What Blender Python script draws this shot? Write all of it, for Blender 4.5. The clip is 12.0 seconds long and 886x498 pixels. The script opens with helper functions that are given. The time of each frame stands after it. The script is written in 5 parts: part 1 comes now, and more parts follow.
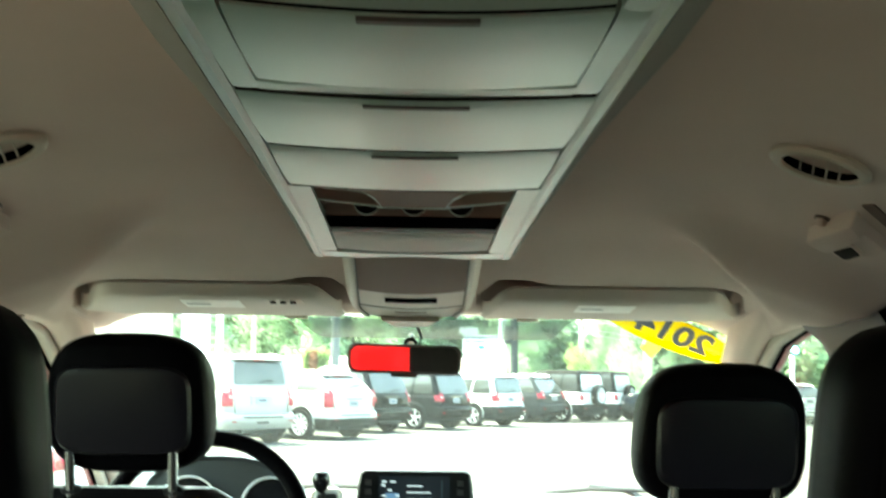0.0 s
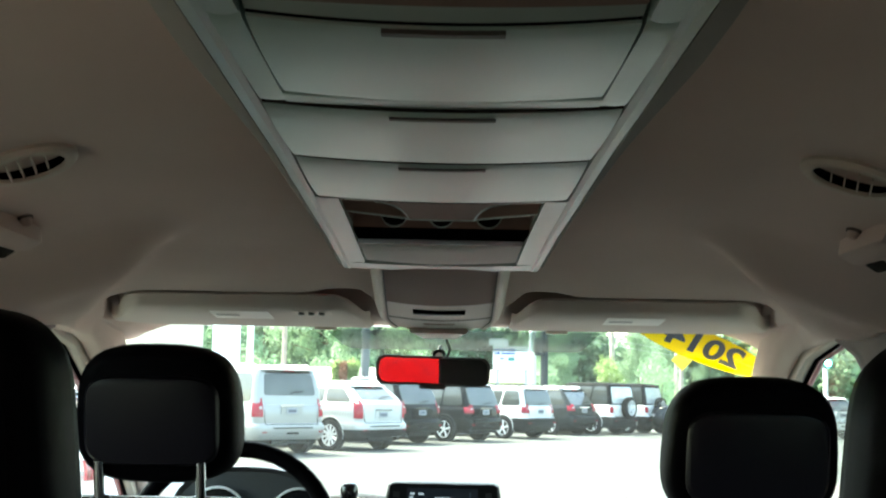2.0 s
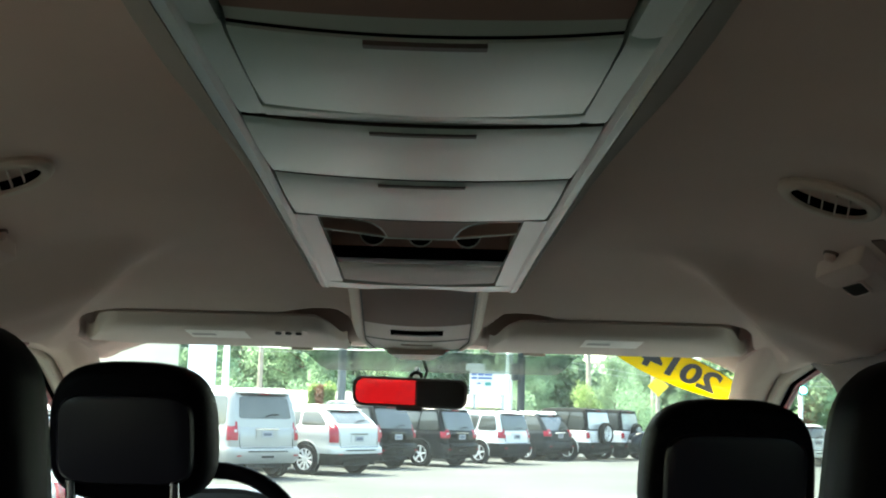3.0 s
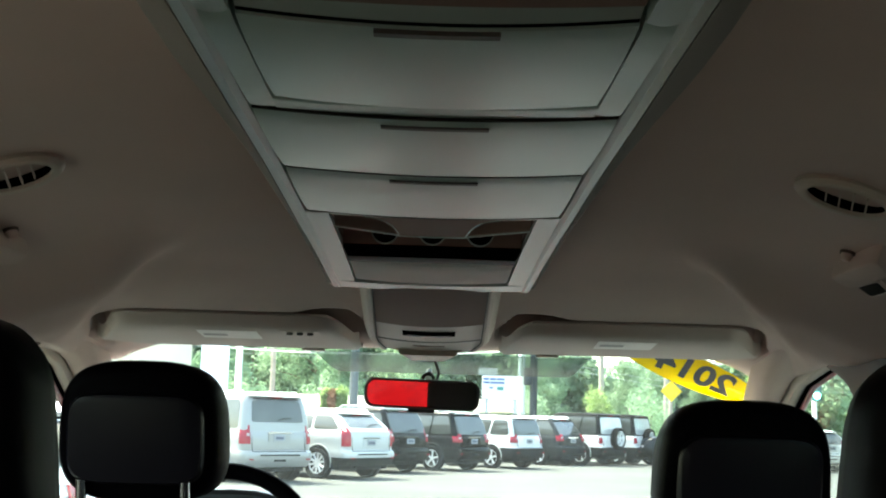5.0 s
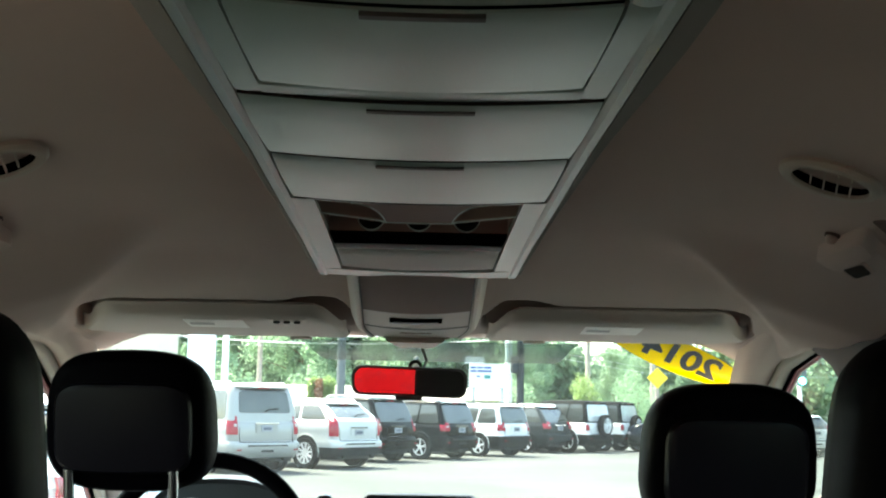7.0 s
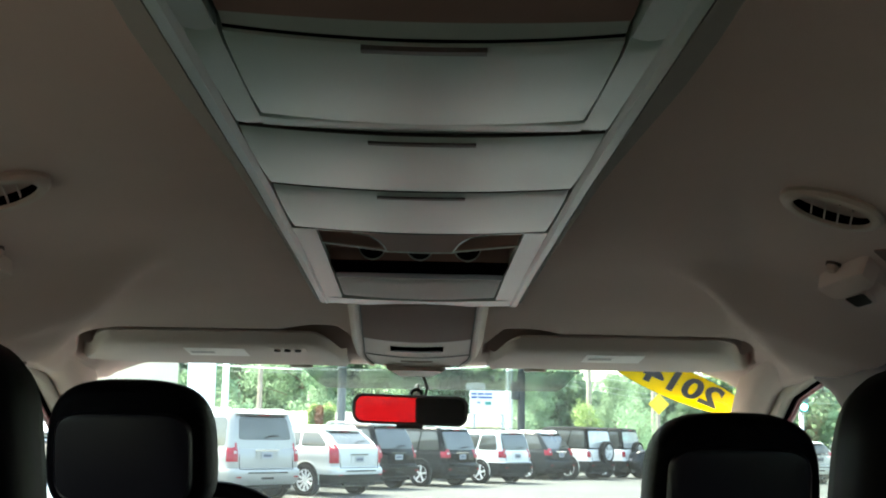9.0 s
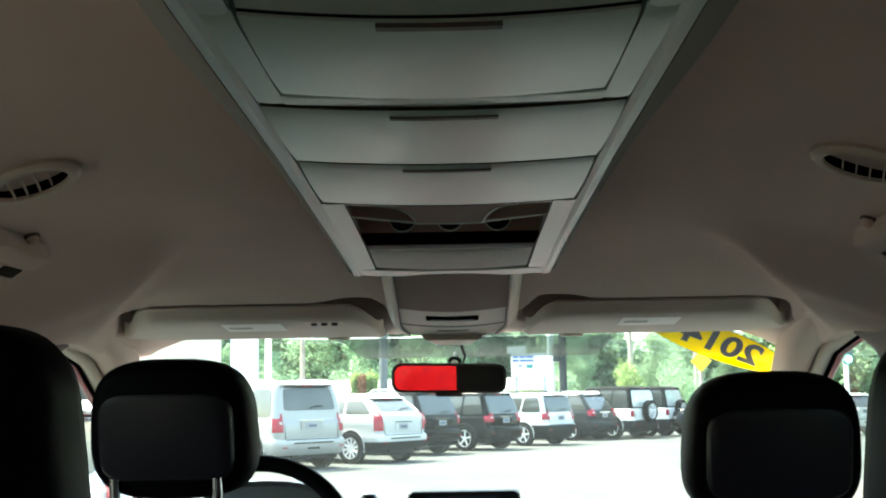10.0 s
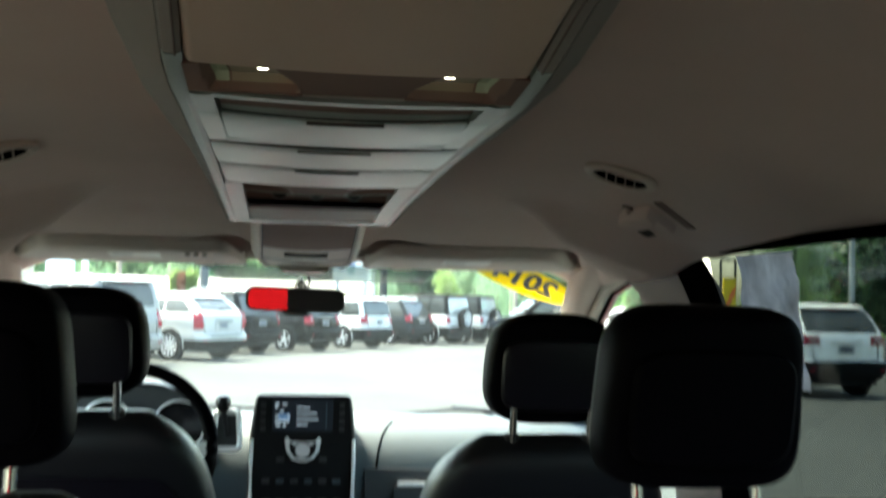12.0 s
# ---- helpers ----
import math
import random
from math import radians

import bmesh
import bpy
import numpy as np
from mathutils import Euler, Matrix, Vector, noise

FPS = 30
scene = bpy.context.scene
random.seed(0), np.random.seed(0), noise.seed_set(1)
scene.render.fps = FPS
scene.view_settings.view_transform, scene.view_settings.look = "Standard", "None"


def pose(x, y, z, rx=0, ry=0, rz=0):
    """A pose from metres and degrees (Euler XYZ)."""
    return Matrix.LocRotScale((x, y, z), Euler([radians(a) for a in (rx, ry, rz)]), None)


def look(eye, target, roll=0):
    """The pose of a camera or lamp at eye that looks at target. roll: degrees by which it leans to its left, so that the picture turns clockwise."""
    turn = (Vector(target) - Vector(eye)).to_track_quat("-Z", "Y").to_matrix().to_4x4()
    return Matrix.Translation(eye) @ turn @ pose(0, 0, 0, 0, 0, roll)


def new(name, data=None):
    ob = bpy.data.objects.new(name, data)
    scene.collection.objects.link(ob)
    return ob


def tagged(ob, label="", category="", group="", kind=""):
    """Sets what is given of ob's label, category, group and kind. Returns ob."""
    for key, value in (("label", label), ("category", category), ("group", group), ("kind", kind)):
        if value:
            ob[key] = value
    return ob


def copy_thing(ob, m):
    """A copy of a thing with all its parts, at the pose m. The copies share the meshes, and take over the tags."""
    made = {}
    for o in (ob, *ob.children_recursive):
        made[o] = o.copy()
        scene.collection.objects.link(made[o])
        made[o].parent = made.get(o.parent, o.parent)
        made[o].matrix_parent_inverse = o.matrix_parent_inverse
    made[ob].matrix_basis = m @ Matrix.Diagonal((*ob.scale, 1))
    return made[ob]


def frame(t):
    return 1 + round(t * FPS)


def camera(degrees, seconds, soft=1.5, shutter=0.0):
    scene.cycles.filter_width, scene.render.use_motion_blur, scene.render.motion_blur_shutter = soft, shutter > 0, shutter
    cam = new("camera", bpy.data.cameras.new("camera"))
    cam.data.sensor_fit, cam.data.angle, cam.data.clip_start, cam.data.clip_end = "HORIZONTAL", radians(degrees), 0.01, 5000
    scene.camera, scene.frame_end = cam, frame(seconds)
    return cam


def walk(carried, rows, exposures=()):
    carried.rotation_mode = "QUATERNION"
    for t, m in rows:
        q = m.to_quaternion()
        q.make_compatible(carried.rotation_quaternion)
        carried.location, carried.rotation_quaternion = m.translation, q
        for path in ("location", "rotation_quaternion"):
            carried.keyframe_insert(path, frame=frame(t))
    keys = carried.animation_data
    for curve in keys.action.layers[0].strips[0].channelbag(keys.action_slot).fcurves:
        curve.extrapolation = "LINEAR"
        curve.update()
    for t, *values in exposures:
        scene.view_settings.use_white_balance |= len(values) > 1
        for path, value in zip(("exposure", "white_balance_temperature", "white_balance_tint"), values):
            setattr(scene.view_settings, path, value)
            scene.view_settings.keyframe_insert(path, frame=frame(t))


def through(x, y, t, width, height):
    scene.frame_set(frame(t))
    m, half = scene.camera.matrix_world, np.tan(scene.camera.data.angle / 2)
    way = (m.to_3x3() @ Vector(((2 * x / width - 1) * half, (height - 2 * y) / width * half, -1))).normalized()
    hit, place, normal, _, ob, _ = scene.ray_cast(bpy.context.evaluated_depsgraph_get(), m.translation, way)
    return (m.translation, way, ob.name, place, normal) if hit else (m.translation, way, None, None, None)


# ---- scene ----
cam = camera(42.5, 12.0, soft=2.0, shutter=0.4)
PATH = [
    (0, (0.021, 0.01, 1.475), (0.048, 1.998, 1.697), 0.8),
    (0.5, (0.023, 0.003, 1.478), (-0.035, 1.973, 1.823), 0.6),
    (1, (0.023, 0.001, 1.474), (0.021, 1.958, 1.889), 1.3),
    (1.5, (0.022, 0.004, 1.477), (0.009, 1.973, 1.831), 1.5),
    (2, (0.024, 0.012, 1.476), (-0.002, 1.998, 1.717), 1.1),
    (2.5, (0.024, 0.016, 1.47), (-0.007, 2.005, 1.683), 1.1),
    (3, (0.023, 0.017, 1.47), (0.035, 1.997, 1.754), 1.5),
    (3.5, (0.027, 0.022, 1.47), (0.04, 2.004, 1.74), 1.2),
    (5.5, (0.022, 0.029, 1.463), (0.008, 2.007, 1.758), 1.8),
    (6, (0.021, 0.028, 1.464), (0.027, 2.007, 1.75), 1.1),
    (6.5, (0.024, 0.029, 1.461), (0.016, 2.012, 1.72), 1.1),
    (7, (0.023, 0.029, 1.46), (0.038, 2.011, 1.733), 1.1),
    (7.5, (0.023, 0.026, 1.462), (0.043, 2.001, 1.782), 1.1),
    (9.5, (0.022, 0.029, 1.466), (0.029, 2.004, 1.781), 0.9),
    (10, (0.030, 0.027, 1.470), (-0.021, 2.010, 1.728), -0.9),
    (10.5, (0.024, 0.024, 1.463), (0.013, 2.003, 1.749), 1.7),
    (11, (0.021, 0.017, 1.466), (0.111, 1.994, 1.757), 2.5),
    (11.2, (0.004, -0.034, 1.482), (0.117, 1.932, 1.829), 3.3),
    (11.3, (-0.002, -0.072, 1.496), (0.129, 1.892, 1.853), 3.6),
    (11.4, (-0.004, -0.107, 1.497), (0.162, 1.858, 1.832), 3.8),
    (11.5, (-0.005, -0.152, 1.491), (0.194, 1.816, 1.784), 3.0),
    (11.6, (-0.007, -0.197, 1.488), (0.206, 1.773, 1.758), 3.0),
    (11.8, (-0.022, -0.306, 1.499), (0.228, 1.667, 1.710), 1.3),
    (12, (-0.031, -0.418, 1.519), (0.226, 1.563, 1.609), 1.3),
]
EXPO = [(0.0, 4.80, 8050, -18), (0.5, 3.92, 8700, -28), (1.0, 4.05, 7600, -13), (1.5, 4.30, 7270, -7), (2.0, 4.02, 7250, -6), (2.5, 3.79, 7250, -6), (9.0, 3.79, 7250, -3), (10.0, 3.93, 7230, -6), (10.5, 3.85, 7200, -2), (11.5, 3.93, 7150, -3), (12.0, 3.88, 7150, -4)]
walk(cam, [(t, look(e, g, r)) for t, e, g, r in PATH], EXPO)

# ---- sky, sun, exposure ----
world = bpy.data.worlds.new("sky")
scene.world = world
world.use_nodes = True
wn = world.node_tree.nodes
sky = wn.new("ShaderNodeTexSky")
sky.sky_type, sky.sun_disc = "NISHITA", False
sky.sun_elevation, sky.sun_rotation = radians(60), radians(-55)
sky.dust_density, sky.air_density = 3.0, 1.0
world.node_tree.links.new(sky.outputs[0], wn["Background"].inputs[0])
wn["Background"].inputs[1].default_value = 0.15
sun = new("sun", bpy.data.lights.new("sun", "SUN"))
sun.data.energy, sun.data.angle, sun.data.color = 2.0, radians(12), (1.0, 0.96, 0.9)
sun.matrix_world = look((-20, 14, 42), (0, 0, 0))


# ---- materials ----
def mat(name, col, rough=0.6, metal=0.0, var=0.08, scale=6.0, bump=0.0, bscale=120.0, coat=0.0, spec=0.5, obvar=0.0, rv=0.06, through=0.0):
    """Principled paint, plastic, cloth: colour varied by broad stains and fine grain, with a fine relief."""
    m = bpy.data.materials.new(name)
    m.use_nodes = True
    nt = m.node_tree
    b = nt.nodes["Principled BSDF"]
    b.inputs["Roughness"].default_value, b.inputs["Metallic"].default_value = rough, metal
    b.inputs["Coat Weight"].default_value, b.inputs["Specular IOR Level"].default_value = coat, spec
    tc = nt.nodes.new("ShaderNodeTexCoord")
    big, fine = nt.nodes.new("ShaderNodeTexNoise"), nt.nodes.new("ShaderNodeTexNoise")
    big.inputs["Scale"].default_value, fine.inputs["Scale"].default_value = scale, bscale
    big.inputs["Detail"].default_value, fine.inputs["Detail"].default_value = 4, 2
    for n in (big, fine):
        nt.links.new(tc.outputs["Object"], n.inputs["Vector"])
    mx = nt.nodes.new("ShaderNodeMix")
    mx.data_type = "FLOAT"
    mx.inputs[0].default_value = 0.3
    nt.links.new(big.outputs[0], mx.inputs[2])
    nt.links.new(fine.outputs[0], mx.inputs[3])
    ramp = nt.nodes.new("ShaderNodeMapRange")
    ramp.inputs[1].default_value, ramp.inputs[2].default_value = 0.25, 0.75
    ramp.inputs[3].default_value, ramp.inputs[4].default_value = 1 - var, 1 + var
    nt.links.new(mx.outputs[0], ramp.inputs[0])
    val = ramp.outputs[0]
    if obvar:
        oi, mr, mu = nt.nodes.new("ShaderNodeObjectInfo"), nt.nodes.new("ShaderNodeMapRange"), nt.nodes.new("ShaderNodeMath")
        mr.inputs[3].default_value, mr.inputs[4].default_value = 1 - obvar, 1 + obvar
        mu.operation = "MULTIPLY"
        nt.links.new(oi.outputs["Random"], mr.inputs[0])
        nt.links.new(mr.outputs[0], mu.inputs[0])
        nt.links.new(val, mu.inputs[1])
        val = mu.outputs[0]
    sc = nt.nodes.new("ShaderNodeVectorMath")
    sc.operation = "SCALE"
    sc.inputs[0].default_value = col
    nt.links.new(val, sc.inputs["Scale"])
    nt.links.new(sc.outputs[0], b.inputs["Base Color"])
    rr = nt.nodes.new("ShaderNodeMapRange")
    rr.inputs[3].default_value, rr.inputs[4].default_value = max(rough - rv, 0.02), min(rough + rv, 1)
    nt.links.new(big.outputs[0], rr.inputs[0])
    nt.links.new(rr.outputs[0], b.inputs["Roughness"])
    if bump:
        bp = nt.nodes.new("ShaderNodeBump")
        bp.inputs["Strength"].default_value, bp.inputs["Distance"].default_value = bump, 0.002
        nt.links.new(fine.outputs[0], bp.inputs["Height"])
        nt.links.new(bp.outputs[0], b.inputs["Normal"])
    if through:
        tl, mx2 = nt.nodes.new("ShaderNodeBsdfTranslucent"), nt.nodes.new("ShaderNodeMixShader")
        mx2.inputs[0].default_value = through
        nt.links.new(sc.outputs[0], tl.inputs[0])
        nt.links.new(b.outputs[0], mx2.inputs[1])
        nt.links.new(tl.outputs[0], mx2.inputs[2])
        nt.links.new(mx2.outputs[0], nt.nodes["Material Output"].inputs[0])
    return m


def glass(name, tint, gloss=0.06, edge=0.7, dust=0.0):
    """Thin pane: tinted see-through mixed with a sharp reflection that grows at grazing angles."""
    m = bpy.data.materials.new(name)
    m.use_nodes = True
    nt = m.node_tree
    nt.nodes.remove(nt.nodes["Principled BSDF"])
    tr, gl, mx = nt.nodes.new("ShaderNodeBsdfTransparent"), nt.nodes.new("ShaderNodeBsdfGlossy"), nt.nodes.new("ShaderNodeMixShader")
    fr, mu, pw = nt.nodes.new("ShaderNodeLayerWeight"), nt.nodes.new("ShaderNodeMath"), nt.nodes.new("ShaderNodeMath")
    pw.operation, mu.operation = "POWER", "MULTIPLY_ADD"
    pw.inputs[1].default_value = 5.0
    mu.inputs[1].default_value, mu.inputs[2].default_value = edge, gloss
    tr.inputs[0].default_value = (*tint, 1)
    gl.inputs["Roughness"].default_value = 0.02
    nt.links.new(fr.outputs["Facing"], pw.inputs[0])
    nt.links.new(pw.outputs[0], mu.inputs[0])
    nt.links.new(mu.outputs[0], mx.inputs[0])
    nt.links.new(tr.outputs[0], mx.inputs[1])
    nt.links.new(gl.outputs[0], mx.inputs[2])
    out = mx.outputs[0]
    if dust:
        tl, md, big, mr = nt.nodes.new("ShaderNodeBsdfTranslucent"), nt.nodes.new("ShaderNodeMixShader"), nt.nodes.new("ShaderNodeTexNoise"), nt.nodes.new("ShaderNodeMapRange")
        big.inputs["Scale"].default_value = 5.0
        mr.inputs[3].default_value, mr.inputs[4].default_value = dust * 0.6, dust * 1.4
        nt.links.new(big.outputs[0], mr.inputs[0])
        nt.links.new(mr.outputs[0], md.inputs[0])
        nt.links.new(out, md.inputs[1])
        nt.links.new(tl.outputs[0], md.inputs[2])
        out = md.outputs[0]
    nt.links.new(out, nt.nodes["Material Output"].inputs[0])
    return m


def glow(name, col, power):
    m = bpy.data.materials.new(name)
    m.use_nodes = True
    b = m.node_tree.nodes["Principled BSDF"]
    b.inputs["Base Color"].default_value = (*[c * 0.3 for c in col], 1)
    b.inputs["Emission Color"].default_value, b.inputs["Emission Strength"].default_value = (*col, 1), power
    return m


M = dict(
    liner=mat("headliner_cloth", (0.60, 0.47, 0.415), 0.95, var=0.07, scale=4, bump=0.35, bscale=900, spec=0.1),
    trim=mat("beige_trim_plastic", (0.56, 0.475, 0.40), 0.55, var=0.05, bump=0.15, bscale=700),
    visor=mat("visor_vinyl", (0.55, 0.47, 0.415), 0.7, var=0.05, bump=0.2, bscale=500),
    console=mat("console_plastic", (0.298, 0.385, 0.345), 0.33, var=0.06, scale=9, bump=0.10, bscale=800, spec=0.8),
    rail=mat("rail_plastic", (0.275, 0.33, 0.300), 0.38, var=0.06, scale=9, bump=0.10, bscale=800, spec=0.8),
    fairing=mat("taupe_grey_fairing", (0.30, 0.275, 0.25), 0.8, var=0.06, bump=0.12, bscale=700, spec=0.15),
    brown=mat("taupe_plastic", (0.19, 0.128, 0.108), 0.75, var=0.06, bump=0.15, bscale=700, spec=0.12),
    taupe=mat("warm_taupe_plastic", (0.21, 0.142, 0.116), 0.7, var=0.06, bump=0.15, bscale=700, spec=0.15),
    dvd=mat("tan_screen_cover", (0.53, 0.40, 0.305), 0.55, var=0.05, scale=3, bump=0.1, bscale=600),
    pit=mat("matte_black", (0.0015, 0.0015, 0.002), 0.95, spec=0.0),
    deep=mat("dark_brown_cavity", (0.022, 0.018, 0.015), 0.9, spec=0.05),
    slot=mat("dark_slot", (0.06, 0.055, 0.05), 0.6),
    black=mat("black_plastic", (0.012, 0.012, 0.013), 0.45, var=0.15, bump=0.1, bscale=600),
    gloss=mat("gloss_black", (0.008, 0.008, 0.009), 0.12, var=0.1),
    leather=mat("black_leather", (0.0024, 0.0021, 0.0029), 0.42, var=0.2, scale=8, bump=0.15, bscale=900, spec=0.014),
    # same black leather with a purple sheen put into colour and specular
    shell=mat("sheen_leather", (0.0038, 0.0029, 0.0046), 0.33, var=0.15, scale=8, bump=0.12, bscale=900, spec=0.24),
    chrome=mat("chrome", (0.75, 0.75, 0.76), 0.12, 1.0, var=0.04),
    silver=mat("silver_plastic", (0.86, 0.86, 0.85), 0.3, 0.3, var=0.05),
    # near-white, hardly metallic base: paints in the windows' reflection on chrome trim
    bright=mat("chrome_with_painted_glare", (0.92, 0.92, 0.91), 0.25, 0.12, var=0.04),
    lidgrey=mat("warm_grey_plastic", (0.36, 0.34, 0.30), 0.6, var=0.05, bump=0.12, bscale=800),
    dash=mat("grey_dash_vinyl", (0.045, 0.064, 0.076), 0.6, var=0.08, bump=0.4, bscale=350),
    dashdark=mat("dark_dash_vinyl", (0.03, 0.032, 0.034), 0.55, var=0.1, bump=0.4, bscale=350),
    label=mat("printed_label", (0.85, 0.83, 0.78), 0.6, var=0.06, scale=30),
    ink=mat("label_ink", (0.42, 0.41, 0.39), 0.7),
    red=mat("red_car_paint", (0.20, 0.012, 0.014), 0.3, var=0.05, coat=0.6),
    mirror=mat("mirror_silver", (0.9, 0.9, 0.9), 0.01, 1.0, var=0.01, rv=0.0),
    screen=glow("lit_screen", (0.012, 0.02, 0.035), 0.02),
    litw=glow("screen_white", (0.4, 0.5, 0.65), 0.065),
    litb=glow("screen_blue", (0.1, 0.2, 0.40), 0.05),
    lamp=glow("lit_reading_lamp", (1.0, 0.97, 0.85), 1.2),
    lens=mat("frosted_lens", (0.30, 0.245, 0.175), 0.35, var=0.05),
    lensg=mat("green_clear_lens", (0.46, 0.53, 0.38), 0.2, var=0.05),
    yellow=mat("yellow_vinyl", (0.86, 0.70, 0.0), 0.5, var=0.03, through=0.5),
    navy=mat("navy_print", (0.05, 0.06, 0.09), 0.6),
    windshield=glass("windshield_glass", (0.945, 0.97, 0.95), 0.018, 0.5, dust=0.0013),
    thirdrow=mat("charcoal_seat_cloth", (0.030, 0.027, 0.031), 0.8, var=0.15, bump=0.3, bscale=500),
    privacy=glass("privacy_glass", (0.31, 0.33, 0.315), 0.008, 0.08),
    stackblack=mat("satin_black_stack", (0.007, 0.0072, 0.008), 0.5, var=0.1, spec=0.2),
    seatback=mat("black_seat_leather", (0.0035, 0.0031, 0.0042), 0.42, var=0.2, scale=8, bump=0.15, bscale=900, spec=0.38),
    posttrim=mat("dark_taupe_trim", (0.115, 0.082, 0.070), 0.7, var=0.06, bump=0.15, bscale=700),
    smoked=glass("smoked_glass", (0.06, 0.066, 0.062), 0.01, 0.25),
    rearglass=glass("rear_window_glass", (0.36, 0.37, 0.36), 0.01, 0.25),
    solar=glass("solar_glass", (0.54, 0.55, 0.525), 0.02),
    clear=glass("door_glass", (0.9, 0.95, 0.92), 0.02),
    carpet=mat("dark_carpet", (0.05, 0.046, 0.043), 0.95, var=0.2, bump=0.6, bscale=300),
)


# ---- mesh helpers ----
def part(name, bm, m, parent=None, label="", smooth=True, bev=0.0):
    """Links a bmesh as one mesh object, under parent if given."""
    if bev:
        bmesh.ops.bevel(bm, geom=[e for e in bm.edges if e.is_manifold and e.calc_face_angle(0) > 0.5], offset=bev, segments=2, affect="EDGES", clamp_overlap=True)
    bmesh.ops.recalc_face_normals(bm, faces=bm.faces)
    me = bpy.data.meshes.new(name)
    bm.to_mesh(me)
    bm.free()
    if smooth:
        me.shade_smooth()
        me.set_sharp_from_angle(angle=radians(38))
    me.materials.append(M[m] if isinstance(m, str) else m)
    ob = new(name, me)
    if parent:
        ob.parent = parent
    if label:
        tagged(ob, label)
    return ob


def thing(name, label, category, at=(0, 0, 0), rz=0.0, group="", kind=""):
    ob = new(name)
    ob.empty_display_size = 0.1
    ob.matrix_world = pose(*at, 0, 0, rz)
    return tagged(ob, label, category, group, kind)


def box(x0, x1, y0, y1, z0, z1, bm=None):
    bm = bm or bmesh.new()
    v = [bm.verts.new((x, y, z)) for x in (x0, x1) for y in (y0, y1) for z in (z0, z1)]
    for f in ((0, 1, 3, 2), (4, 6, 7, 5), (0, 4, 5, 1), (2, 3, 7, 6), (0, 2, 6, 4), (1, 5, 7, 3)):
        bm.faces.new([v[i] for i in f])
    return bm


def loft(rings, bm=None, caps=True, loop=True):
    """Skin over rings of points, all of one length."""
    bm = bm or bmesh.new()
    vs = [[bm.verts.new(p) for p in r] for r in rings]
    n = len(rings[0])
    for a, b in zip(vs, vs[1:]):
        for i in range(n if loop else n - 1):
            j = (i + 1) % n
            bm.faces.new((a[i], a[j], b[j], b[i]))
    if caps and loop:
        bm.faces.new(vs[0])
        bm.faces.new(vs[-1][::-1])
    return bm


def rring(w, h, r, n=4, cx=0.0, cy=0.0):
    """Rounded rectangle as 2D points; w and h are half sizes."""
    r = min(r, w, h)
    out = []
    for k, (sx, sy) in enumerate(((1, 1), (-1, 1), (-1, -1), (1, -1))):
        for i in range(n + 1):
            a = math.pi / 2 * (k + i / n)
            out.append((cx + sx * (w - r) + r * math.cos(a), cy + sy * (h - r) + r * math.sin(a)))
    return out


def tube(pts, rad, n=10, bm=None, loop=False):
    """Round bar along points."""
    pts = [Vector(p) for p in pts]
    rings = []
    for i, p in enumerate(pts):
        a = pts[i - 1] if i or loop else p
        b = pts[(i + 1) % len(pts)] if i + 1 < len(pts) or loop else p
        q = (b - a).normalized().to_track_quat("Z", "Y")
        rr = rad[i] if isinstance(rad, (list, tuple)) else rad
        rings.append([p + q @ Vector((rr * math.cos(2 * math.pi * k / n), rr * math.sin(2 * math.pi * k / n), 0)) for k in range(n)])
    if loop:
        rings.append(rings[0])
    bm = loft(rings, bm, caps=not loop)
    if loop:
        bmesh.ops.remove_doubles(bm, verts=bm.verts, dist=1e-5)
    return bm


def lathe(prof, n=24, axis="X", bm=None, c=(0, 0, 0)):
    """Turned shape: prof is (radius, height) along the axis."""
    rings = []
    for r, h in prof:
        ring = []
        for k in range(n):
            a = 2 * math.pi * k / n
            p = {"X": (h, r * math.cos(a), r * math.sin(a)), "Y": (r * math.cos(a), h, r * math.sin(a)), "Z": (r * math.cos(a), r * math.sin(a), h)}[axis]
            ring.append((p[0] + c[0], p[1] + c[1], p[2] + c[2]))
        rings.append(ring)
    return loft(rings, bm)


def sheet(fn, us, vs, thick=0.0, up=(0, 0, 1), bm=None):
    """Surface fn(u, v) over two lists, with a second skin at a distance when thick."""
    bm = bm or bmesh.new()
    up = Vector(up)
    g = [[bm.verts.new(fn(u, v)) for v in vs] for u in us]
    for i in range(len(us) - 1):
        for j in range(len(vs) - 1):
            bm.faces.new((g[i][j], g[i + 1][j], g[i + 1][j + 1], g[i][j + 1]))
    if thick:
        h = [[bm.verts.new(v.co + up * thick) for v in row] for row in g]
        for i in range(len(us) - 1):
            for j in range(len(vs) - 1):
                bm.faces.new((h[i][j], h[i][j + 1], h[i + 1][j + 1], h[i + 1][j]))
        edge = [g[i][0] for i in range(len(us))] + [g[-1][j] for j in range(1, len(vs))] + [g[i][-1] for i in range(len(us) - 2, -1, -1)] + [g[0][j] for j in range(len(vs) - 2, 0, -1)]
        edge2 = [h[i][0] for i in range(len(us))] + [h[-1][j] for j in range(1, len(vs))] + [h[i][-1] for i in range(len(us) - 2, -1, -1)] + [h[0][j] for j in range(len(vs) - 2, 0, -1)]
        for i in range(len(edge)):
            j = (i + 1) % len(edge)
            bm.faces.new((edge[i], edge[j], edge2[j], edge2[i]))
    return bm


def lin(a, b, n):
    return [a + (b - a) * i / (n - 1) for i in range(n)]


def interp(x, xs, ys):
    return float(np.interp(x, xs, ys))


def smooth(x, a, b):
    t = min(max((x - a) / (b - a), 0), 1)
    return t * t * (3 - 2 * t)


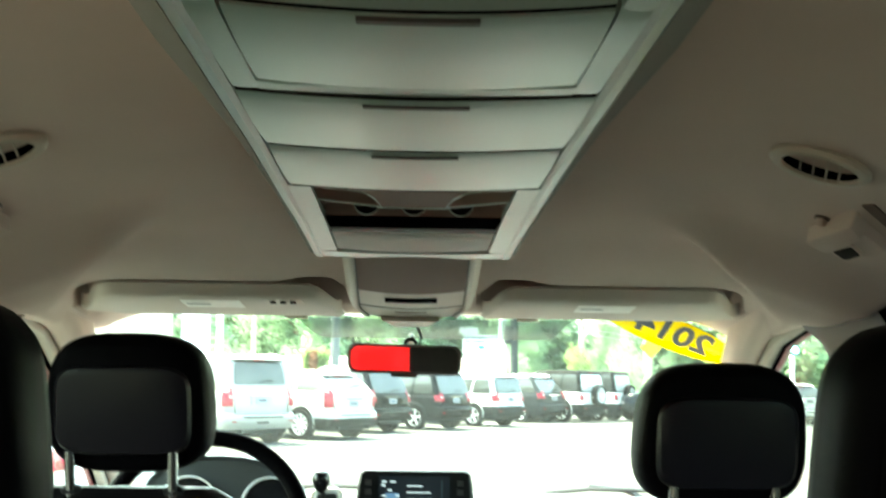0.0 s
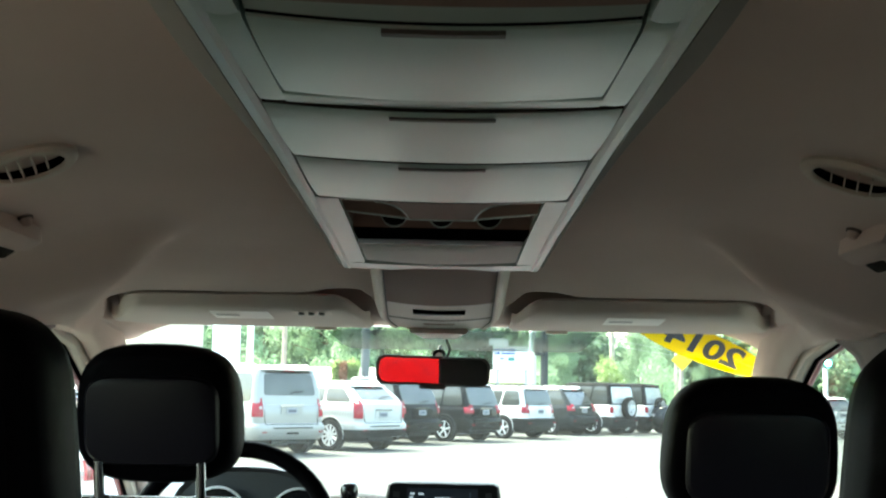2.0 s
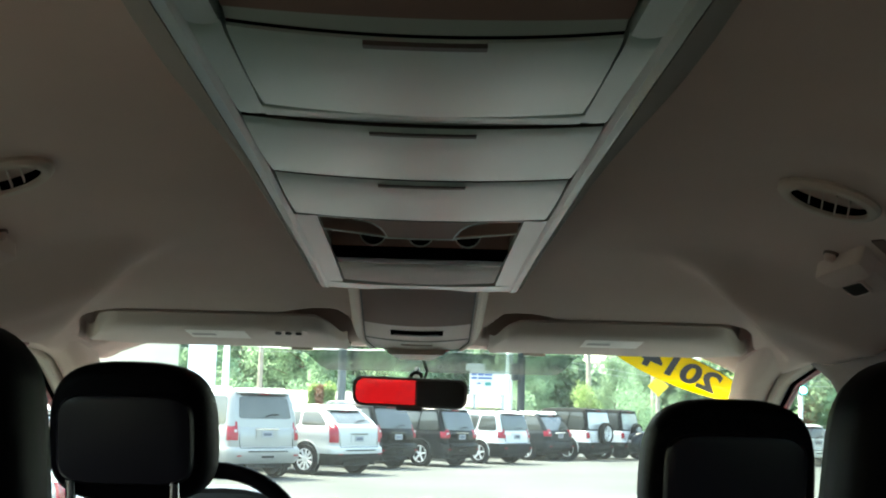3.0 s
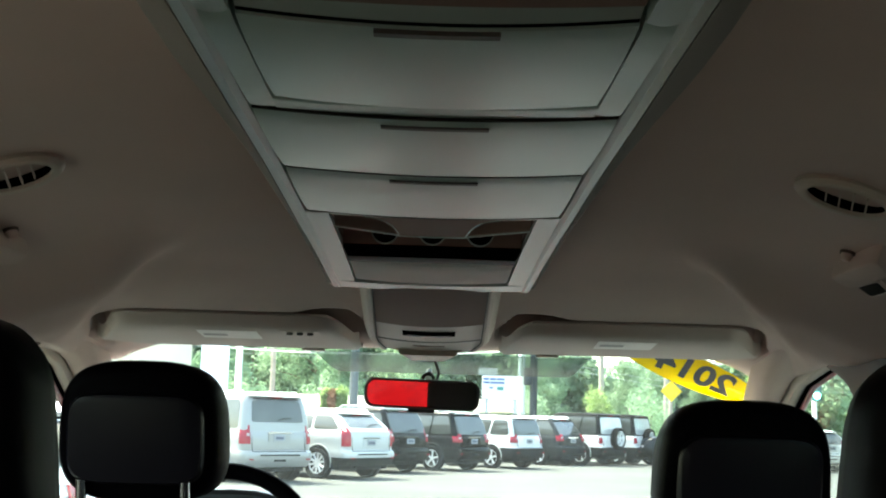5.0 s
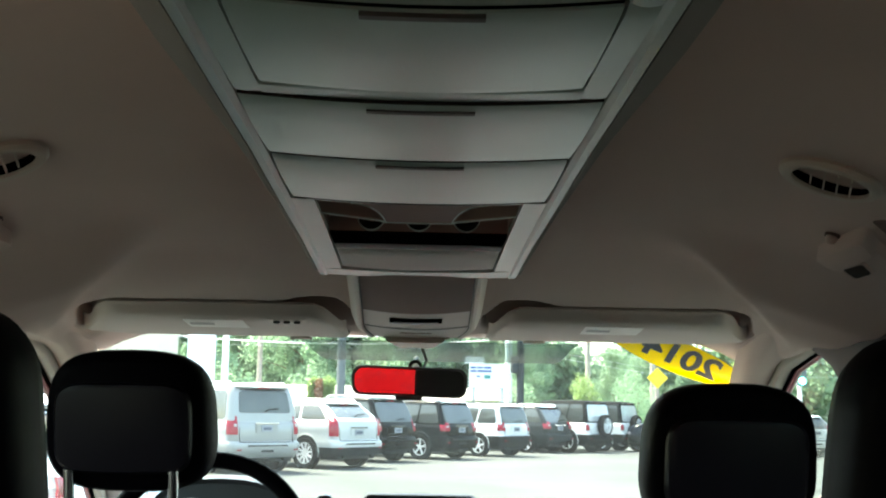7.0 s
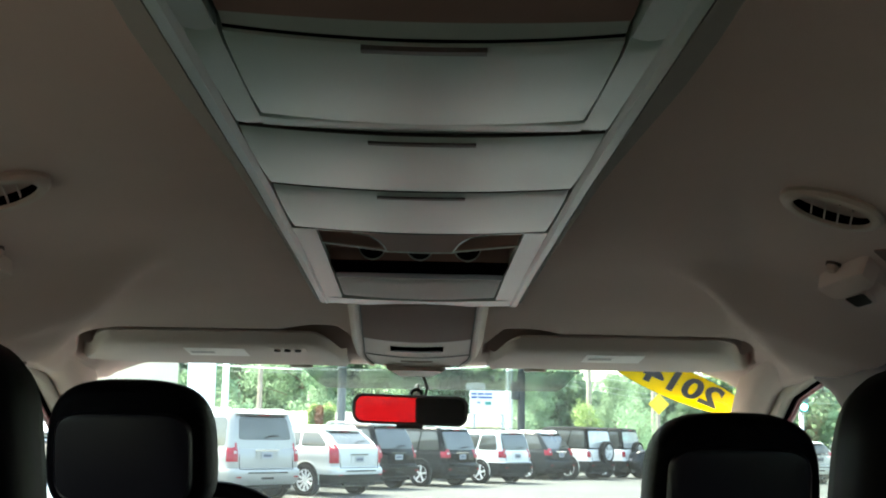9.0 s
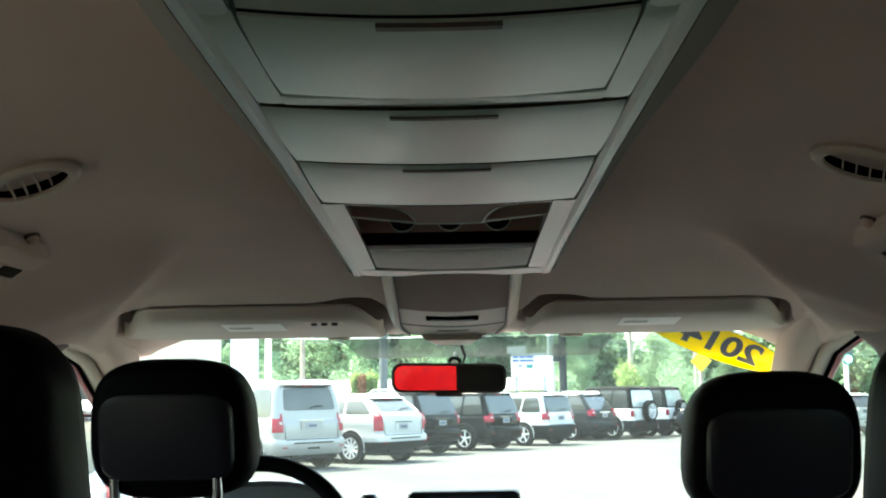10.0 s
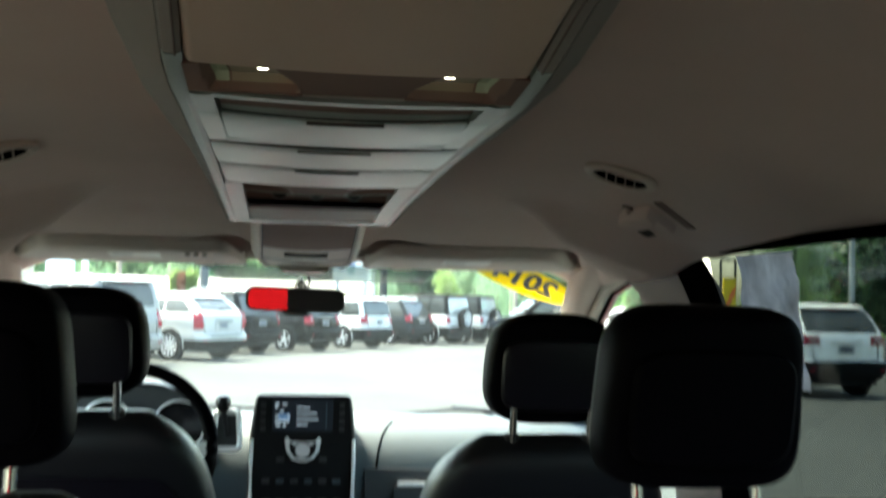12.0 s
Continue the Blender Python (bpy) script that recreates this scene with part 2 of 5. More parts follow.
def slab(poly, a, b, axis="Z"):
    """Flat plate with the outline poly between two levels of the axis."""
    put = {"X": lambda p, h: (h, p[0], p[1]), "Y": lambda p, h: (p[0], h, p[1]), "Z": lambda p, h: (p[0], p[1], h)}[axis]
    return loft([[put(p, a) for p in poly], [put(p, b) for p in poly]])


def beam(p, q, w, h, bm=None, up=(0, 0, 1), n=2):
    """Bar of rounded rectangular section from p to q."""
    p, q = Vector(p), Vector(q)
    d = (q - p).normalized()
    s = d.cross(Vector(up)).normalized()
    t = s.cross(d)
    return loft([[c + s * a + t * b for a, b in rring(w / 2, h / 2, min(w, h) * 0.3, n)] for c in (p, q)], bm)

# ---- the van's shell ----
def liner_z(x, y):
    """Height of the headliner's underside."""
    ax = abs(x)
    z = interp(y, (-1.4, 0.35, 0.75, 1.2, 1.8, 2.05, 2.35, 2.64), (1.72, 1.755, 1.738, 1.728, 1.692, 1.642, 1.607, 1.618))
    x0 = interp(y, (1.6, 2.2), (0.36, 0.58))
    z -= interp(y, (1.0, 1.65, 2.1), (0.103, 0.092, 0.050)) * smooth(ax, x0, 0.78)
    # corner fairing outward of a crease that runs to the visors' outer ends and round them
    d = ax - interp(y, (1.20, 1.60, 1.787, 1.881, 1.977, 2.05, 2.143, 2.22, 2.40, 2.70), (0.15, 0.325, 0.448, 0.507, 0.560, 0.610, 0.657, 0.672, 0.690, 0.70))
    z -= (0.058 * smooth(y, 1.55, 1.77) - 0.028 * smooth(y, 1.85, 2.08)) * (1 - 0.4 * smooth(y, 2.12, 2.45)) * smooth(d, -0.010, interp(y, (1.85, 2.10), (0.080, 0.045))) * (1 - smooth(ax, 0.68, 0.755))
    # recess for the sun visors, with a lip that bulges near the middle
    lip = 2.064 - 0.036 * smooth(ax, 0.125, 0.15) * (1 - smooth(ax, 0.19, 0.27))
    xe = 0.668 if x < 0 else 0.647
    turn = smooth(ax, xe - 0.090, xe + 0.004)
    lip += 0.17 * turn ** 2.0 + 0.10 * (1 - smooth(ax, 0.114, 0.165)) ** 2
    m = smooth(ax, 0.116, 0.128) * (1 - smooth(ax, xe - 0.008, xe))
    z += m * (0.055 + 0.02 * turn) * smooth(y, lip, lip + 0.012) * (1 - smooth(y, 2.16 + 0.10 * turn, 2.30 + 0.08 * turn))
    return z


YS = lin(-1.4, 1.5, 30) + lin(1.53, 2.01, 20) + lin(2.02, 2.10, 17) + lin(2.106, 2.30, 30) + lin(2.32, 2.64, 14)
XS = lin(-0.76, -0.67, 8) + lin(-0.664, -0.54, 26) + lin(-0.53, -0.36, 13) + lin(-0.35, 0.35, 120) + lin(0.36, 0.53, 13) + lin(0.54, 0.664, 26) + lin(0.67, 0.76, 8)
headliner = part("ceiling", sheet(lambda x, y: (x, y, liner_z(x, y)), XS, YS, 0.02), "liner")
tagged(headliner, "taupe woven cloth headliner curving down to the side windows", "headliner", kind="structure")
roof = part("roof", sheet(lambda x, y: (x * 1.06, y * 1.02, liner_z(x, y) + 0.045), lin(-0.76, 0.76, 20), lin(-1.4, 2.66, 30), 0.01), "red")
tagged(roof, "dark red painted steel roof of the van", "car roof", kind="structure")
floor = part("floor", box(-0.85, 0.85, -1.4, 3.3, 0.36, 0.40), "carpet")
tagged(floor, "dark carpeted floor inside the van", "car floor", kind="structure")


def side_x(z):
    return 0.755 + max(1.62 - z, 0) * 0.13


def side_panel(outline, s, inset=0.0, thick=0.05):
    """Panel of the van's side, outline in (y, z), leaning with the side."""
    return loft([[(s * (side_x(z) + inset + t), y, z) for y, z in outline] for t in (0, thick)])


def post_strip(fe, re_, s, inset, thick):
    """Post between two edges given as (y, z) from the top down and from the foot up, curved to the van's side."""
    fz, fy = [p[1] for p in fe][::-1], [p[0] for p in fe][::-1]
    rz, ry = [p[1] for p in re_], [p[0] for p in re_]
    def f(z, k):
        ya, yb = interp(z, fz, fy), interp(z, rz, ry)
        rim = 0.010 * smooth(abs(2 * k - 1), 0.8, 1.0)
        return (s * (side_x(z) + inset + rim), yb + (ya - yb) * k, z)
    return sheet(f, lin(1.04, 1.40, 6) + lin(1.42, 1.65, 14), [0, 0.03, 0.08, 0.15, 0.3, 0.5, 0.7, 0.85, 0.92, 0.97, 1], thick, (s, 0, 0))


# side walls: sill, posts and header round the real window openings
for s, nm in ((-1, "left"), (1, "right")):
    w = thing("wall_" + nm, "beige trimmed side wall of the van with window posts", "car side", kind="structure")
    part("door_panel", side_panel([(-1.4, 0.4), (3.3, 0.4), (3.3, 1.02), (2.0, 1.05), (-1.4, 1.08)], s), "dashdark", w, "dark vinyl lower door panel", smooth=False)
    # header rail above the glass
    part("header_rail", loft([[(s * (0.73 + a), y, interp(y, (-1.4, 1.9, 2.2, 2.5), (1.648, 1.640, 1.614, 1.602)) + b) for a, b in rring(0.035, 0.03, 0.02, 3, 0.03, 0.015)] for y in lin(-1.4, 2.5, 24)]), "liner", w)
    # dark seal under the rail along the sliding window
    part("window_seal", loft([[(s * (0.742 + a), y, interp(y, (-1.4, 1.9), (1.634, 1.622)) + b) for a, b in rring(0.014, 0.008, 0.005, 2)] for y in lin(-0.35, 1.78, 12)]), "pit", w, "black rubber window seal")
    # post between front door and sliding door, with rounded window corners
    fe = [(2.30, 1.63), (2.24, 1.594), (2.16, 1.572), (2.09, 1.545), (2.045, 1.50), (2.015, 1.42), (1.99, 1.30), (1.98, 1.04)]
    re_ = [(1.58, 1.04), (1.59, 1.38), (1.62, 1.47), (1.66, 1.55), (1.72, 1.592), (1.82, 1.622), (1.92, 1.65)]
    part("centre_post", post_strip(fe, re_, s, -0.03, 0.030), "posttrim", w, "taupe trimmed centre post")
    fe = [(1.86, 1.650), (1.822, 1.615), (1.765, 1.57), (1.72, 1.522), (1.69, 1.46), (1.675, 1.38), (1.66, 1.04)]
    re_ = [(1.54, 1.04), (1.55, 1.40), (1.565, 1.46), (1.59, 1.523), (1.63, 1.58), (1.673, 1.612), (1.72, 1.65)]
    part("post_cover", post_strip(fe, re_, s, -0.038, 0.010), "pit", w, "black window post cover")
    part("rear_post", loft([[(s * (side_x(z) - 0.04 + a), interp(z, (1.0, 1.62), (-0.42, -0.36)) + b, z) for a, b in rring(0.045, 0.07, 0.03, 3)] for z in lin(1.0, 1.65, 6)]), "trim", w)
    part("tail_post", loft([[(s * (side_x(z) - 0.06 + a), -1.30 + b, z) for a, b in rring(0.07, 0.1, 0.03, 3)] for z in lin(1.0, 1.68, 6)]), "trim", w)
    # windscreen post with its weather strip and outer red door frame
    path = [Vector((s * x - (0.022 if s < 0 else 0), y, z)) for x, y, z in ((0.70, 2.02, 1.675), (0.700, 2.18, 1.648), (0.692, 2.34, 1.603), (0.709, 2.55, 1.50), (0.739, 2.85, 1.345), (0.784, 3.28, 1.10))]
    half = (0.075, 0.050, 0.036, 0.027, 0.025, 0.025)
    part("screen_post", loft([[p + Vector((s * a, 0.25 * b, b)) for a, b in rring(w_, h_, 0.028, 5)] for p, w_, h_ in zip(path, half, (0.03, 0.045, 0.055, 0.05, 0.05, 0.05))]), "liner", w)
    part("weather_strip", loft([[p + Vector((s * (w_ + 0.004 + a), -0.02 + 0.25 * b, b - 0.012)) for a, b in rring(0.012, 0.048, 0.008, 2)] for p, w_ in zip(path[1:], half[1:])]), "trim", w, "beige weather strip along the door opening")
    part("seal_lip", loft([[p + Vector((s * (w_ + 0.016 + a), -0.03 + 0.25 * b, b - 0.016)) for a, b in rring(0.0025, 0.046, 0.003, 2)] for p, w_ in zip(path[1:], half[1:])]), "pit", w, "black rubber lip")
    part("door_frame", loft([[p + Vector((s * (w_ + 0.024 + a), -0.04 + 0.25 * b, b - 0.022)) for a, b in rring(0.006, 0.042, 0.005, 2)] for p, w_ in zip(path[1:], half[1:])]), "red", w, "dark red painted door frame")
    # panes
    for nm2, ol, mt, lb in (
        ("window_pane", [(1.95, 1.04), (3.05, 1.03), (2.25, 1.60), (2.05, 1.61)], "clear", "clear front door window glass"),
        ("window_pane", [(-0.36, 1.07), (1.62, 1.05), (1.74, 1.62), (-0.36, 1.645)], "privacy" if s > 0 else "solar", "tinted sliding door glass"),
        ("window_pane", [(-1.25, 1.08), (-0.46, 1.07), (-0.46, 1.625), (-1.25, 1.63)], "smoked", "dark tinted rear quarter glass")):
        g = part(nm2, side_panel(ol, s, 0.022, 0.004), mt, w, lb, smooth=False)
        g.visible_shadow = False

# windscreen and its header
ws = thing("window_1", "raked clear windscreen of the van", "windscreen", kind="structure")


def screen_pt(x, v):
    """Point on the windscreen; v runs from the header (0) to the cowl (1)."""
    bow = 0.10 * (x / 0.75) ** 2
    return (x * (1 + 0.08 * v), 2.66 + 0.78 * v - bow, 1.615 - 0.54 * v)


g = part("pane", sheet(lambda x, v: screen_pt(x, v), lin(-0.735, 0.735, 25), lin(0, 1, 12), 0.005, (0, -0.5, -0.8)), "windshield", ws, "clear laminated glass")
g.visible_shadow = False
M["frit"] = glass("printed_shade_band", (0.52, 0.56, 0.54), 0.03, 0.3, dust=0.006)
xa, xb = -0.29, 0.36
g = part("shade_band", sheet(lambda x, v: Vector(screen_pt(x, 0.004 + v * 0.080 * smooth(x, xa, xa + 0.07) * (1 - smooth(x, xb - 0.05, xb)))) + Vector((0, -0.004, -0.0064)), lin(xa, xb, 40), lin(0, 1, 4), 0.0008, (0, -0.5, -0.8)), "frit", ws, "grey dotted shade band behind the mirror")
g.visible_shadow = False
part("header", sheet(lambda x, k: (x, 2.56 + 0.13 * k - 0.10 * (x / 0.75) ** 2, 1.618), lin(-0.72, 0.72, 20), lin(0, 1, 3), 0.03), "trim", ws, "beige header above the glass")

# tailgate behind the third row
tg = thing("wall_rear", "rear tailgate of the van with a tinted window", "tailgate", kind="structure")
part("lower_panel", box(-0.84, 0.84, -1.46, -1.40, 0.36, 1.12), "dashdark", tg, smooth=False)
part("upper_panel", box(-0.80, 0.80, -1.46, -1.40, 1.66, 1.79), "trim", tg, smooth=False)
for s in (-1, 1):
    part("side_panel", box(s * 0.62, s * 0.84, -1.46, -1.40, 1.121, 1.659), "trim", tg, smooth=False)
g = part("pane", box(-0.62, 0.62, -1.44, -1.435, 1.12, 1.66), "rearglass", tg, "rear window glass", smooth=False)
g.visible_shadow = False
part("firewall", box(-0.86, 0.86, 3.3, 3.34, 0.36, 1.08), "dashdark", tagged(thing("wall_front", "dark bulkhead under the dashboard", "bulkhead", kind="structure")), smooth=False)

# ---- overhead storage console along the roof ----
con = thing("overhead_console", "long grey plastic roof console with storage bins and rails", "overhead console")
CX = 0.008
CY = (-0.50, 0.20, 0.32, 0.47, 0.56, 0.87, 1.07, 1.28, 1.55, 1.83)
CZ = (1.742, 1.728, 1.717, 1.701, 1.693, 1.694, 1.694, 1.690, 1.681, 1.666)


def con_z(y):
    return interp(y, CY, CZ)


def con_w(y):
    return interp(y, (-0.3, 0.3, 0.48, 0.62, 0.87, 1.3, 1.83), (0.104, 0.129, 0.139, 0.139, 0.142, 0.145, 0.142))


# rails with a flat inner lip and a fairing that meets the headliner: grey along the bins, tan round the screen unit
for s in (-1, 1):
    for y0, y1, mt, lb in ((-0.5, 0.448, "fairing", "taupe rounded side rail"), (0.450, 1.822, "rail", "satin grey side rail")):
        rings = []
        for y in lin(y0, y1, 26):
            w, z = con_w(y), con_z(y)
            rings.append([(CX + s * (w + a), y, z + b) for a, b in ((-0.001, -0.002), (0.004, -0.005), (0.012, -0.004), (0.015, 0.000), (0.015, 0.05), (-0.001, 0.05))])
        part("rail", loft(rings), mt, con, lb)
    rings = []
    for y in lin(-0.5, 1.812, 60):
        w, z, e, o = con_w(y), con_z(y), smooth(y, 1.70, 1.81), interp(y, (0.45, 0.60, 0.80, 0.95, 1.12, 1.4), (0.062, 0.064, 0.071, 0.060, 0.050, 0.042))
        rings.append([(CX + s * (w + a), y, z + b) for a, b in ((0.0152, -0.001), (0.020, 0.001), (0.0152 + 0.5 * (o - 0.0152) - 0.006 * e, 0.014), (o - 0.012 * e, 0.052), (0.0152, 0.052))])
    part("rail_fairing", loft(rings), "fairing", con, "dull taupe-grey fairing beside the rail")


def con_panel(name, y0, y1, x0, x1, m, drop=0.0, label="", parent=None, sag=0.0045, thick=0.014, belly=0.0, edge=0.0025):
    """Curved panel spanning the console between two lines."""
    def f(x, y):
        k = (x - x0) / (x1 - x0) * 2 - 1
        q = (y - y0) / (y1 - y0) * 2 - 1
        rim = edge * (max(abs(q), 0.86) - 0.86) / 0.14 - belly * (1 - q * q)
        return (x, y + 0.010 * (1 - k * k) * 0.6, con_z(y) - sag * (1 - k * k) - drop + rim)
    return part(name, sheet(f, lin(x0, x1, 16), [y0 + (y1 - y0) * t for t in (0, 0.02, 0.05, 0.1, 0.3, 0.5, 0.7, 0.9, 0.95, 0.98, 1)], thick), m, parent or con, label)


def pull(y, x0, x1, parent, m="slot"):
    """Recessed finger pull across a bin lid."""
    return part("finger_pull", sheet(lambda x, v: (x, y + v + 0.006 * (1 - ((x - CX) / W) ** 2), con_z(y + v) - 0.0102 - 0.0045 * (1 - ((x - CX) / W) ** 2) + 0.004), lin(x0, x1, 8), lin(-0.0036, 0.0036, 4), 0.003), m, parent, "dark recessed finger pull")


W = 0.1385
# screen unit and reading lamp face at the rear of the console
def scoop(a, y):
    """How far a place lies inside a reading lamp's hollow; a is the distance from the middle line."""
    e = min(a - interp(y, (0.478, 0.50, 0.52, 0.535, 0.553), (0.068, 0.058, 0.049, 0.0455, 0.043)), 0.126 - 0.1 * max(y - 0.50, 0) - a, 0.552 - y)
    return smooth(e, 0.0, 0.009)


def cover_z(k, y):
    return con_z(y) - 0.007 - 0.004 * (1 - k * k) + 0.014 * smooth(abs(k), 0.92, 1.0) ** 2 + 0.020 * smooth(y, 0.466, 0.476) + 0.003 * smooth(y, 0.30, 0.46)


part("screen_cover", sheet(lambda k, y: (CX + k * (con_w(y) + 0.002), y, cover_z(k, y)), lin(-1, -0.9, 8) + lin(-0.85, 0.85, 14) + lin(0.9, 1, 8), lin(-0.5, 0.44, 16) + lin(0.452, 0.476, 10), 0.02), "dvd", con, "smooth tan folded screen cover")
for s in (-1, 1):
    # thin dark line drawn in for the shade beside the cover's soft fold
    part("cover_seam", tube([(CX + s * (con_w(y) + 0.0035), y, con_z(y) - 0.0050) for y in lin(-0.5, 0.45, 24)], 0.0010, 5), "posttrim", con, "dark line painted as shade along the cover's fold")
LX, LY = lin(CX - W, CX + W, 84), lin(0.476, 0.556, 30)
lampf = part("lamp_panel", sheet(lambda x, y: (x, y, con_z(y) - 0.003 + 0.016 * scoop(abs(x - CX), y)), LX, LY, 0.008), "taupe", con, "taupe reading lamp panel with hollows")
for s in (-1, 1):
    def in_scoop(u, v):
        y = 0.487 + 0.060 * v
        a0 = interp(y, (0.478, 0.50, 0.52, 0.535, 0.553), (0.068, 0.058, 0.049, 0.0455, 0.043)) + 0.007
        a1 = 0.120 - 0.1 * max(y - 0.50, 0)
        a = a0 + (a1 - a0) * u
        return (CX + s * a, y, con_z(y) - 0.0045 + 0.016 * scoop(a, y))
    part("lamp_lens", sheet(in_scoop, lin(0, 0.80, 14), lin(0.35, 1, 10), 0.001), "lens", lampf, "tan frosted reading lamp lens")
    part("corner_lens", sheet(in_scoop, lin(0.83, 1, 5), lin(0, 1, 10), 0.001), "lensg", lampf, "clear green-tinged corner lens")
    part("bulb", lathe([(0.0005, -0.0045), (0.0013, -0.0035), (0.0015, 0.0), (0.0013, 0.0035), (0.0005, 0.0045)], 10, "X", c=(CX + s * 0.0765, 0.509, 1.7035)), "lamp", lampf, "small bright lit bulb")
part("panel_edge", sheet(lambda x, y: (x, y, con_z(y) - 0.0036), lin(CX - 0.0435, CX + 0.0435, 10), lin(0.5495, 0.5558, 3), 0.002), "lidgrey", lampf, "pale lower edge of the lamp panel")
# frame round the first bin
for x0, x1 in ((CX - W, CX - 0.119), (CX + 0.119, CX + W)):
    con_panel("bin_frame", 0.652, 0.8632, x0, x1, "console", 0.004, sag=0.0)
    con_panel("bin_frame", 0.558, 0.650, x0, x1, "rail", 0.004, "grey rear end of the bin frame", sag=0.0, edge=0.0)
con_panel("bin_frame", 0.558, 0.576, CX - 0.119, CX + 0.119, "rail", 0.004, sag=0.002, edge=0.0)
con_panel("bin_frame", 0.832, 0.8632, CX - 0.119, CX + 0.119, "console", 0.004, sag=0.002)
# shallow sheet whose brown gives the shade of the open bin
part("bin_cavity", sheet(lambda k, y: (CX + k * 0.1165, y, con_z(y) + 0.008 - 0.006 * smooth(y, 0.585, 0.635) - 0.004 * (1 - k * k)), lin(-1, 1, 12), lin(0.580, 0.640, 10), 0.004), "brown", con, "shallow brown sheet painted as the ajar bin's shaded inside")
lid = con_panel("bin_lid", 0.658, 0.8315, CX - 0.1165, CX + 0.1165, "console", 0.004, "grey hinged bin lid", belly=0.003, edge=0.0008)
part("lid_lip", sheet(lambda k, t: (CX + k * 0.1162, 0.633 + 0.0205 * t + 0.006 * (1 - k * k), con_z(0.65) + 0.004 - 0.0045 * t - 0.0045 * (1 - k * k)), lin(-1, 1, 16), lin(0, 1, 4), 0.004), "rail", lid, "rounded rear lip of the lid")
part("lid_seam", sheet(lambda k, t: (CX + k * 0.1162, 0.6540 + 0.0038 * t + 0.006 * (1 - k * k), con_z(0.65) - 0.0012 - 0.0045 * (1 - k * k)), lin(-1, 1, 16), lin(0, 1, 3), 0.002), "pit", lid, "dark gap behind the lid")
pull(0.6625, CX - 0.037, CX + 0.037, lid)
lid = con_panel("bin_lid", 0.8658, 1.0687, CX - W, CX + W, "console", 0.004, "grey hinged bin lid", belly=0.003, edge=0.0012)
pull(0.883, CX - 0.042, CX + 0.042, lid)
lid = con_panel("bin_lid", 1.0713, 1.2764, CX - W, CX + W, "console", 0.004, "grey hinged bin lid", belly=0.003, edge=0.0012)
pull(1.089, CX - 0.042, CX + 0.042, lid)
for y, wd in ((0.8645, W), (1.0700, W), (1.2775, W)):
    part("lid_seam", sheet(lambda k, t: (CX + k * wd, y - 0.0020 + 0.0040 * t + 0.006 * (1 - k * k), con_z(y) - 0.0034 - 0.0045 * (1 - k * k)), lin(-1, 1, 18), lin(0, 1, 3), 0.002), "deep", con, "dark gap between the lids")
# forward bay: frame, open tray, jacks, black gap, lid
for s in (-1, 1):
    con_panel("bay_frame", 1.2788, 1.765, *sorted((CX + s * 0.1425, CX + s * 0.117)), "rail", 0.004, sag=0.0, edge=0.0)
con_panel("bay_frame", 1.765, 1.816, CX - 0.1425, CX + 0.1425, "rail", 0.004, sag=0.003, edge=0.0)
con_panel("bay_frame", 1.2790, 1.290, CX - 0.1165, CX + 0.1165, "console", 0.004, sag=0.002)
con_panel("bay_lid", 1.593, 1.762, CX - 0.114, CX + 0.114, "lidgrey", 0.002, "warm grey lid of the forward tray", belly=0.002)
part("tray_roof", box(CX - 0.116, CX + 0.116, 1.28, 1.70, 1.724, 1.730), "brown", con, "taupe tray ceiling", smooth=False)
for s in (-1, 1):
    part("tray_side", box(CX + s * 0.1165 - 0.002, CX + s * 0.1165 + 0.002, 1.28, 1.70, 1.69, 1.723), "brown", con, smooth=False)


def shade_front(a):
    """Front edge of the tray's shade at a distance from the middle line."""
    return interp(a, (0, 0.040, 0.046, 0.075, 0.116), (1.414, 1.411, 1.400, 1.378, 1.348))


def shade_arc(y):
    """Where the finger scoop begins at this depth."""
    return interp(y, (1.292, 1.300, 1.316, 1.345, 1.375, 1.40), (0.088, 0.070, 0.057, 0.048, 0.0435, 0.041))


def shade_pt(k, t):
    a = abs(k) * 0.1145
    ye = shade_front(a)
    y = 1.292 + (ye - 1.292) * t
    dig = smooth(a - shade_arc(y), 0.0, 0.005) * (1 - smooth(y, ye - 0.016, ye - 0.002))
    return (CX + 0.1145 * k, y, 1.6855 - 0.003 * t + 0.013 * dig)


part("tray_shade", sheet(shade_pt, lin(-1, 1, 70), lin(0, 1, 26), 0.003), "taupe", con, "taupe shade with two finger scoops")
part("shade_edge", tube([(CX + x, shade_front(abs(x)) + 0.001, 1.6826) for x in lin(-0.1145, 0.1145, 50)], 0.0016, 6), "console", con, "pale moulded edge")
for s in (-1, 1):
    part("scoop_edge", tube([(CX + s * shade_arc(y), y, 1.6850 - 0.003 * (y - 1.292) / 0.12) for y in lin(1.297, 1.405, 16)], 0.0008, 5), "rail", con, "fine pale edge of the scoop")
for x in (-0.061, 0.0, 0.061):
    jack = part("jack_ring", lathe([(0.0165, 0.0), (0.0178, -0.002), (0.0178, 0.004), (0.0165, 0.004)], 20, "Y", c=(CX + x, 1.470, 1.6985)), "rail", con, "grey ringed round socket")
    part("jack_hole", lathe([(0.0166, -0.001), (0.0166, 0.003)], 18, "Y", c=(CX + x, 1.470, 1.6985)), "gloss", jack)
    part("jack_pin", lathe([(0.0035, -0.004), (0.0035, 0.0)], 10, "Y", c=(CX + x, 1.470, 1.6955)), "slot", jack)
